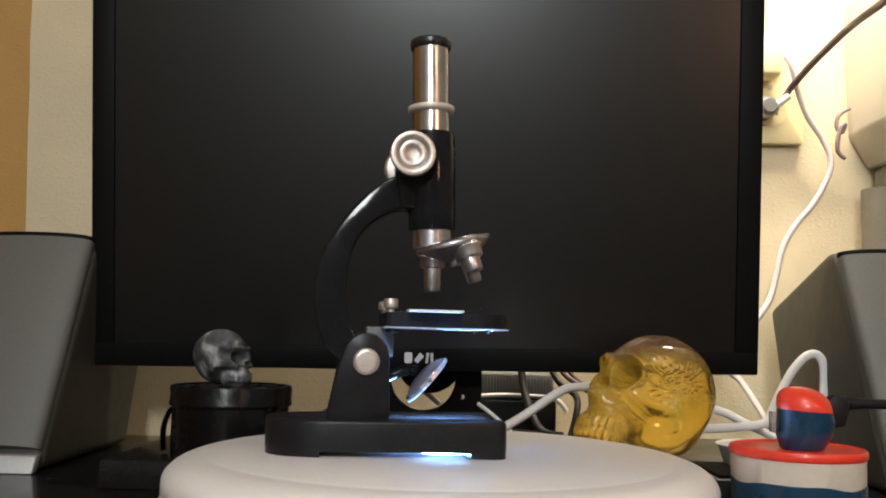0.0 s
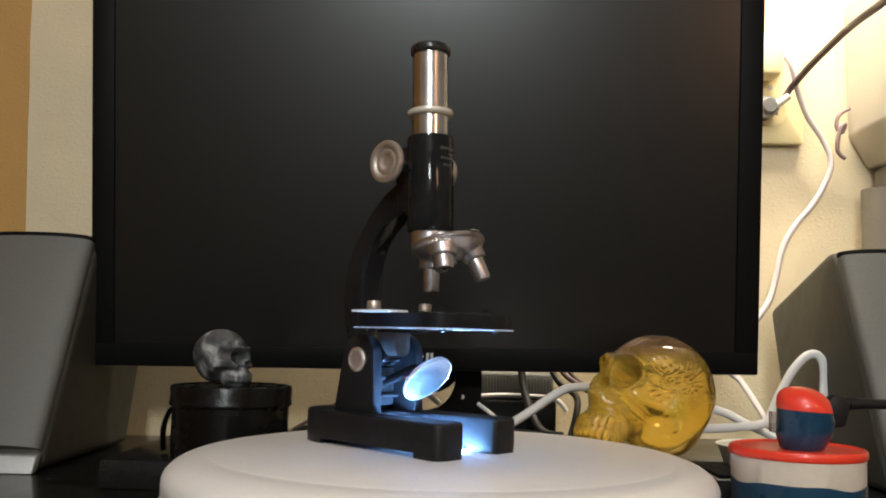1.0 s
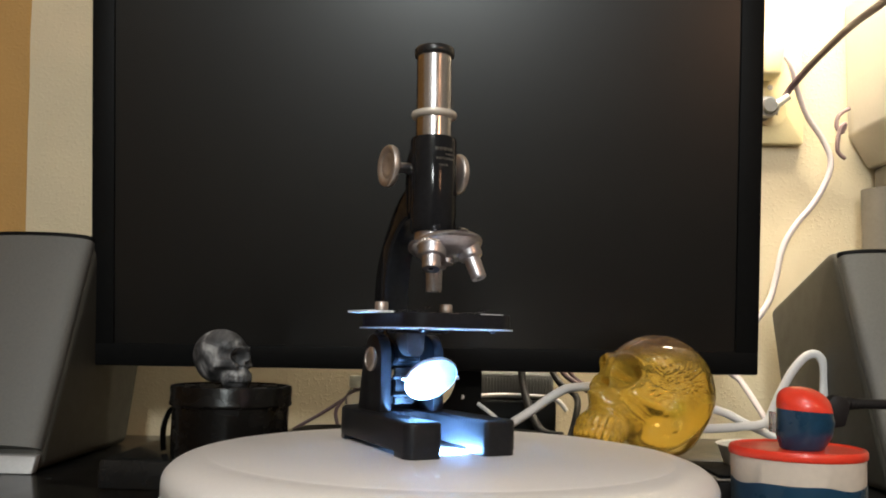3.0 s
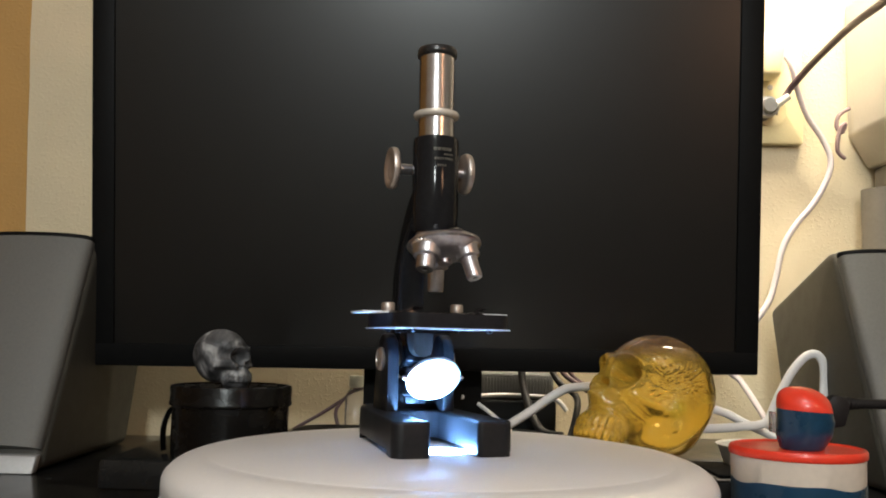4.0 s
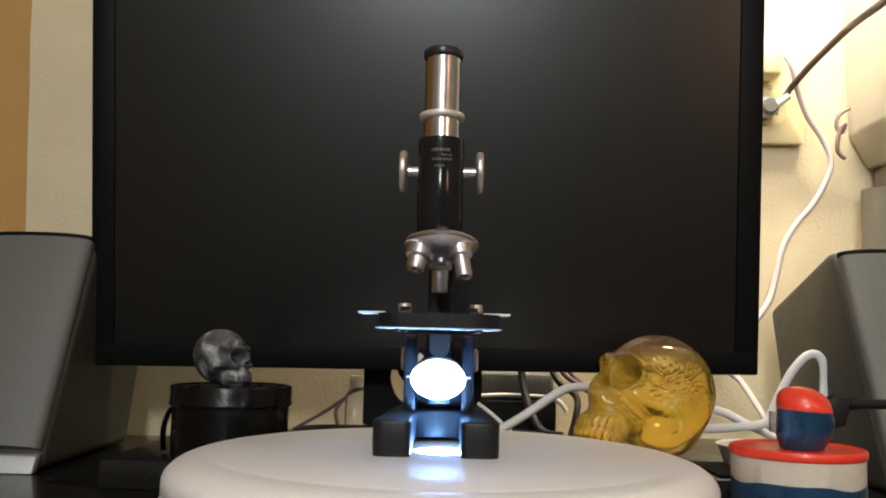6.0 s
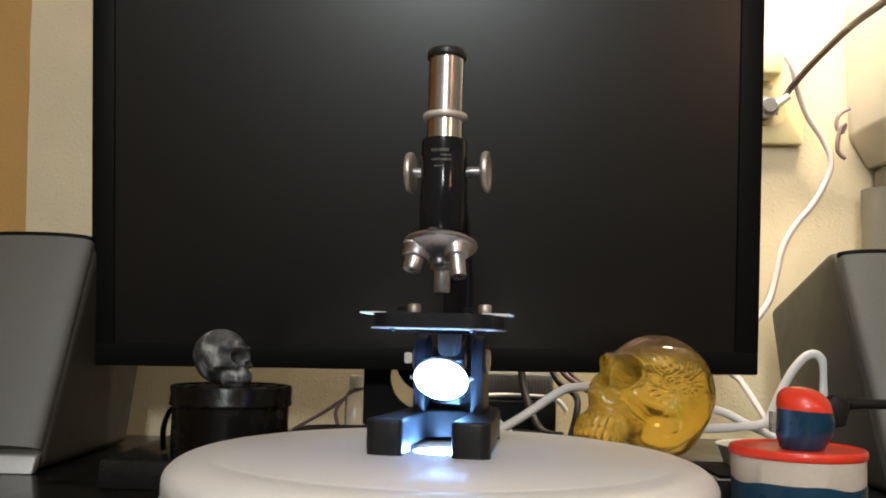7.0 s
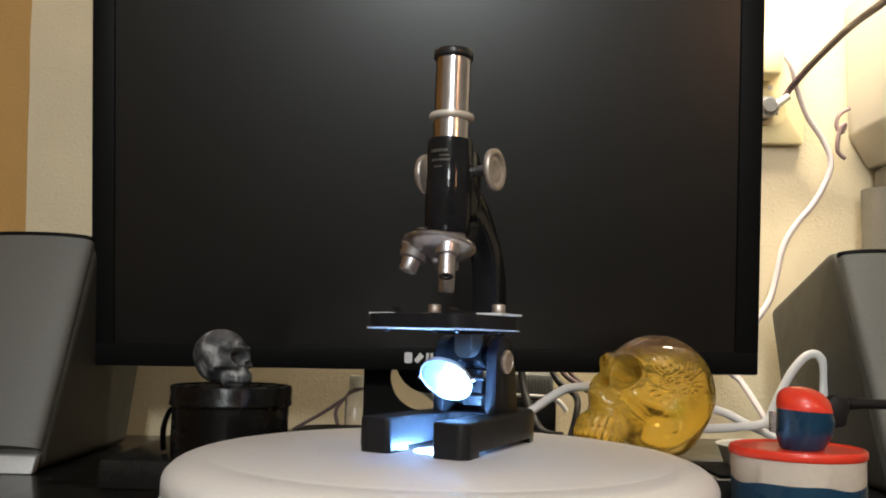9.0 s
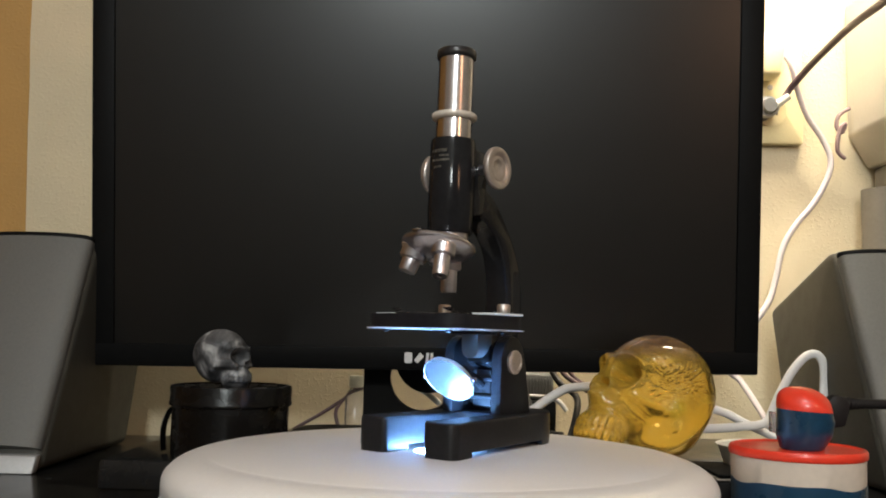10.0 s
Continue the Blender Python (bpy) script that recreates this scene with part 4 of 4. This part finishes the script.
appliance()
cable("coiled_cable", [(0.426, 0.905, 0.308), (0.414, 0.903, 0.300), (0.411, 0.903, 0.288), (0.416, 0.902, 0.281), (0.419, 0.900, 0.290), (0.413, 0.900, 0.283), (0.411, 0.902, 0.262), (0.420, 0.905, 0.254)], 0.0022, M_CABLE_C, "pinkish cable loop behind the appliance")

# cables and small things on the shelf
cable("white_loop_cable", [(0.170, 0.74, -0.012), (0.215, 0.745, -0.014), (0.255, 0.75, -0.012), (0.2760, 0.75, -0.008), (0.2830, 0.75, 0.005), (0.2890, 0.75, 0.0175), (0.2985, 0.75, 0.0345), (0.3103, 0.75, 0.0478), (0.3199, 0.75, 0.0500),
                           (0.3255, 0.75, 0.0420), (0.3257, 0.75, 0.0253), (0.3220, 0.745, 0.005), (0.318, 0.74, -0.026)], 0.0038, M_CABLE_W, "white flat cable looping behind the tub", 0.5)
cable("white_cable", [(0.036, 0.72, -0.021), (0.052, 0.73, -0.016), (0.075, 0.745, -0.004), (0.100, 0.755, 0.012), (0.118, 0.765, 0.017), (0.165, 0.790, 0.016), (0.2408, 0.780, 0.0001), (0.2660, 0.770, -0.0111), (0.2938, 0.760, -0.0237)],
      0.0038, M_CABLE_W, "white cable lying behind the skull")
cable("black_cable", [(0.075, 0.86, 0.10), (0.078, 0.85, 0.03), (0.082, 0.83, 0.0), (0.092, 0.80, -0.024), (0.110, 0.79, -0.0275)], 0.0038, M_CABLE_B, "black cable hanging behind the monitor")
cable("black_cable", [(0.098, 0.85, 0.05), (0.110, 0.83, 0.020), (0.125, 0.81, 0.006), (0.120, 0.78, -0.010), (0.112, 0.76, -0.0265), (0.108, 0.74, -0.0275)], 0.0030, M_CABLE_B, "black cable hanging behind the monitor")


def adapter():
    a = thing("network_box", (0.075, 0.880, SHELF), "grey box with fine ribs on a black base behind the stand", "device")
    part("base", box((-0.040, -0.024, DESK - SHELF), (0.038, 0.02, 0.0285), 0.003, 3), M_BEZEL, a)
    body = part("body", box((-0.038, -0.02, 0.0287), (0.036, 0.02, 0.0545), 0.003, 3), M_GREYDEV, a)
    for k in range(22):
        part("rib", box((-0.033 + 0.0030 * k, -0.0208, 0.0315), (-0.0318 + 0.0030 * k, -0.0192, 0.0500), 0.0002, 1), M_GREYDEV, body)
    return a


def bottle():
    b = thing("small_bottle", (-0.080, 0.850, SHELF), "small clear plastic bottle with a pale cap", "bottle")
    part("body", lathe([(0, -0.02), (0.0095, -0.02), (0.0105, -0.019), (0.0105, 0.030), (0.006, 0.036), (0.006, 0.038), (0, 0.038)], 32), M_CLEAR, b)
    part("cap", lathe([(0, 0.038), (0.0068, 0.038), (0.0068, 0.048), (0.006, 0.049), (0, 0.049)], 28), M_CUP, b)
    return b


adapter()
bottle()
cable("grey_connector_cable", [(-0.034, 0.835, 0.030), (-0.030, 0.838, 0.016), (-0.022, 0.842, 0.010), (-0.012, 0.846, 0.004), (0.000, 0.85, -0.006)], 0.0030, M_CABLE_W, "pale cable behind the hole of the stand")
cable("thin_white_cable", [(0.020, 0.80, 0.004), (0.050, 0.845, 0.0035), (0.080, 0.848, 0.0035), (0.110, 0.85, 0.001), (0.122, 0.85, -0.010)], 0.0022, M_CABLE_W, "thin white cable across the network box")
cable("thin_white_cable", [(0.034, 0.78, 0.000), (0.048, 0.77, -0.010), (0.062, 0.76, -0.022), (0.075, 0.74, -0.0275)], 0.0018, M_CABLE_W, "thin white cable beside the stand")
cable("brown_cable", [(0.105, 0.87, 0.060), (0.118, 0.86, 0.028), (0.138, 0.85, 0.012), (0.160, 0.84, -0.002)], 0.0026, M_CABLE_P, "mauve cable behind the skull")
cable("brown_cable", [(0.112, 0.87, 0.050), (0.132, 0.86, 0.020), (0.150, 0.85, 0.014), (0.190, 0.84, 0.010)], 0.0022, M_CABLE_P, "mauve cable behind the skull")
cable("brown_cable", [(-0.1507, 0.860, -0.0411), (-0.1331, 0.860, -0.0299), (-0.1099, 0.862, -0.0161), (-0.0925, 0.865, -0.0045), (-0.0630, 0.870, 0.0123)], 0.0018, M_CABLE_P, "thin brown cable running up behind the stand")
cable("brown_cable", [(-0.0907, 0.840, -0.0391), (-0.0980, 0.842, -0.0184), (-0.0940, 0.845, -0.0069), (-0.0845, 0.850, 0.0015), (-0.0604, 0.855, 0.0153)], 0.0018, M_CABLE_P, "thin brown cable bent behind the stand")


def usb_plug():
    u = thing("cable_plug", (0.1972, 0.455, 0.0250), "black cable plug with ribbed strain relief", "plug")
    part("head", prism([(0.0, -0.0070), (0.003, -0.0095), (0.0095, -0.0085), (0.0120, 0.0), (0.0110, 0.0060), (0.0045, 0.0078), (0.0, 0.0035)], "y", -0.004, 0.004, 0.0013), M_CABLE_B, u)
    bm = bmesh.new()
    for k in range(4):
        merge(bm, lathe([(0, 0), (0.0036 - 0.0003 * k, 0), (0.0036 - 0.0003 * k, 0.0018), (0, 0.0018)], 20, along((0.0105 + 0.0026 * k, 0, 0.0030), (1, 0, 0))))
    part("strain_relief", bm, M_CABLE_B, u)
    part("lead", sweep([(0.012, 0, 0.0035), (0.026, 0, 0.0030), (0.05, 0.004, 0.0030), (0.12, 0.0, 0.004), (0.22, -0.03, -0.01)], 0.0026), M_CABLE_B, u)
    return u


usb_plug()


def cup():
    c = thing("white_bowl", (0.206, 0.545, DESK), "off-white bowl behind the tub", "bowl")
    part("bowl", lathe([(0, 0.0), (0.018, 0.0), (0.026, 0.020), (0.0335, 0.0450), (0.0350, 0.0460), (0.0330, 0.0450), (0.024, 0.020), (0, 0.006)], 56), M_CUP, c)
    return c


def black_case():
    b = thing("black_case", (0.1690, 0.532, DESK), "small black case with a pale rim strip", "case")
    part("body", box((-0.013, -0.035, 0), (0.013, 0.022, 0.0310), 0.002), M_CABLE_B, b)
    part("rim", box((-0.0134, -0.0354, 0.0312), (0.0134, 0.0224, 0.0322), 0.0003, 1), M_GREYPIPE, b, "pale rim strip")
    part("top", box((-0.0125, -0.034, 0.0324), (0.0125, 0.021, 0.0345), 0.001), M_BEZEL, b)
    return b


cup()
black_case()


# ---------------------------------------------------------------- what moves
def motions():
    turns = [(0.0, 103.5), (0.1, 96.5), (0.2, 85.4), (0.3, 73.2), (0.4, 65.0), (0.5, 59.8), (0.7, 57.1), (1.0, 54.3), (1.5, 49.3), (2.0, 44.4), (2.5, 39.4), (3.0, 34.5), (3.5, 29.5),
             (4.0, 24.5), (4.5, 19.6), (5.0, 14.7), (5.5, 9.8), (6.0, 5.0), (6.5, 0.2), (7.0, -4.6), (7.5, -9.3), (8.0, -14.0), (8.5, -18.5), (9.0, -23.0), (9.5, -27.4), (10.0, -31.7)]
    walk(turn_table, [(t, pose(*AXIS, 0, 0, a)) for t, a in turns])
    # the microscope stands a little off the centre and turned on the plate
    walk(scope, [(t, pose(*AXIS, 0, 0, a) @ SET) for t, a in turns])
    walk(slide, [(t, pose(*AXIS, 0, 0, a) @ SET @ pose(-0.0027, 0.0095, 0.0685)) for t, a in turns])


motions()
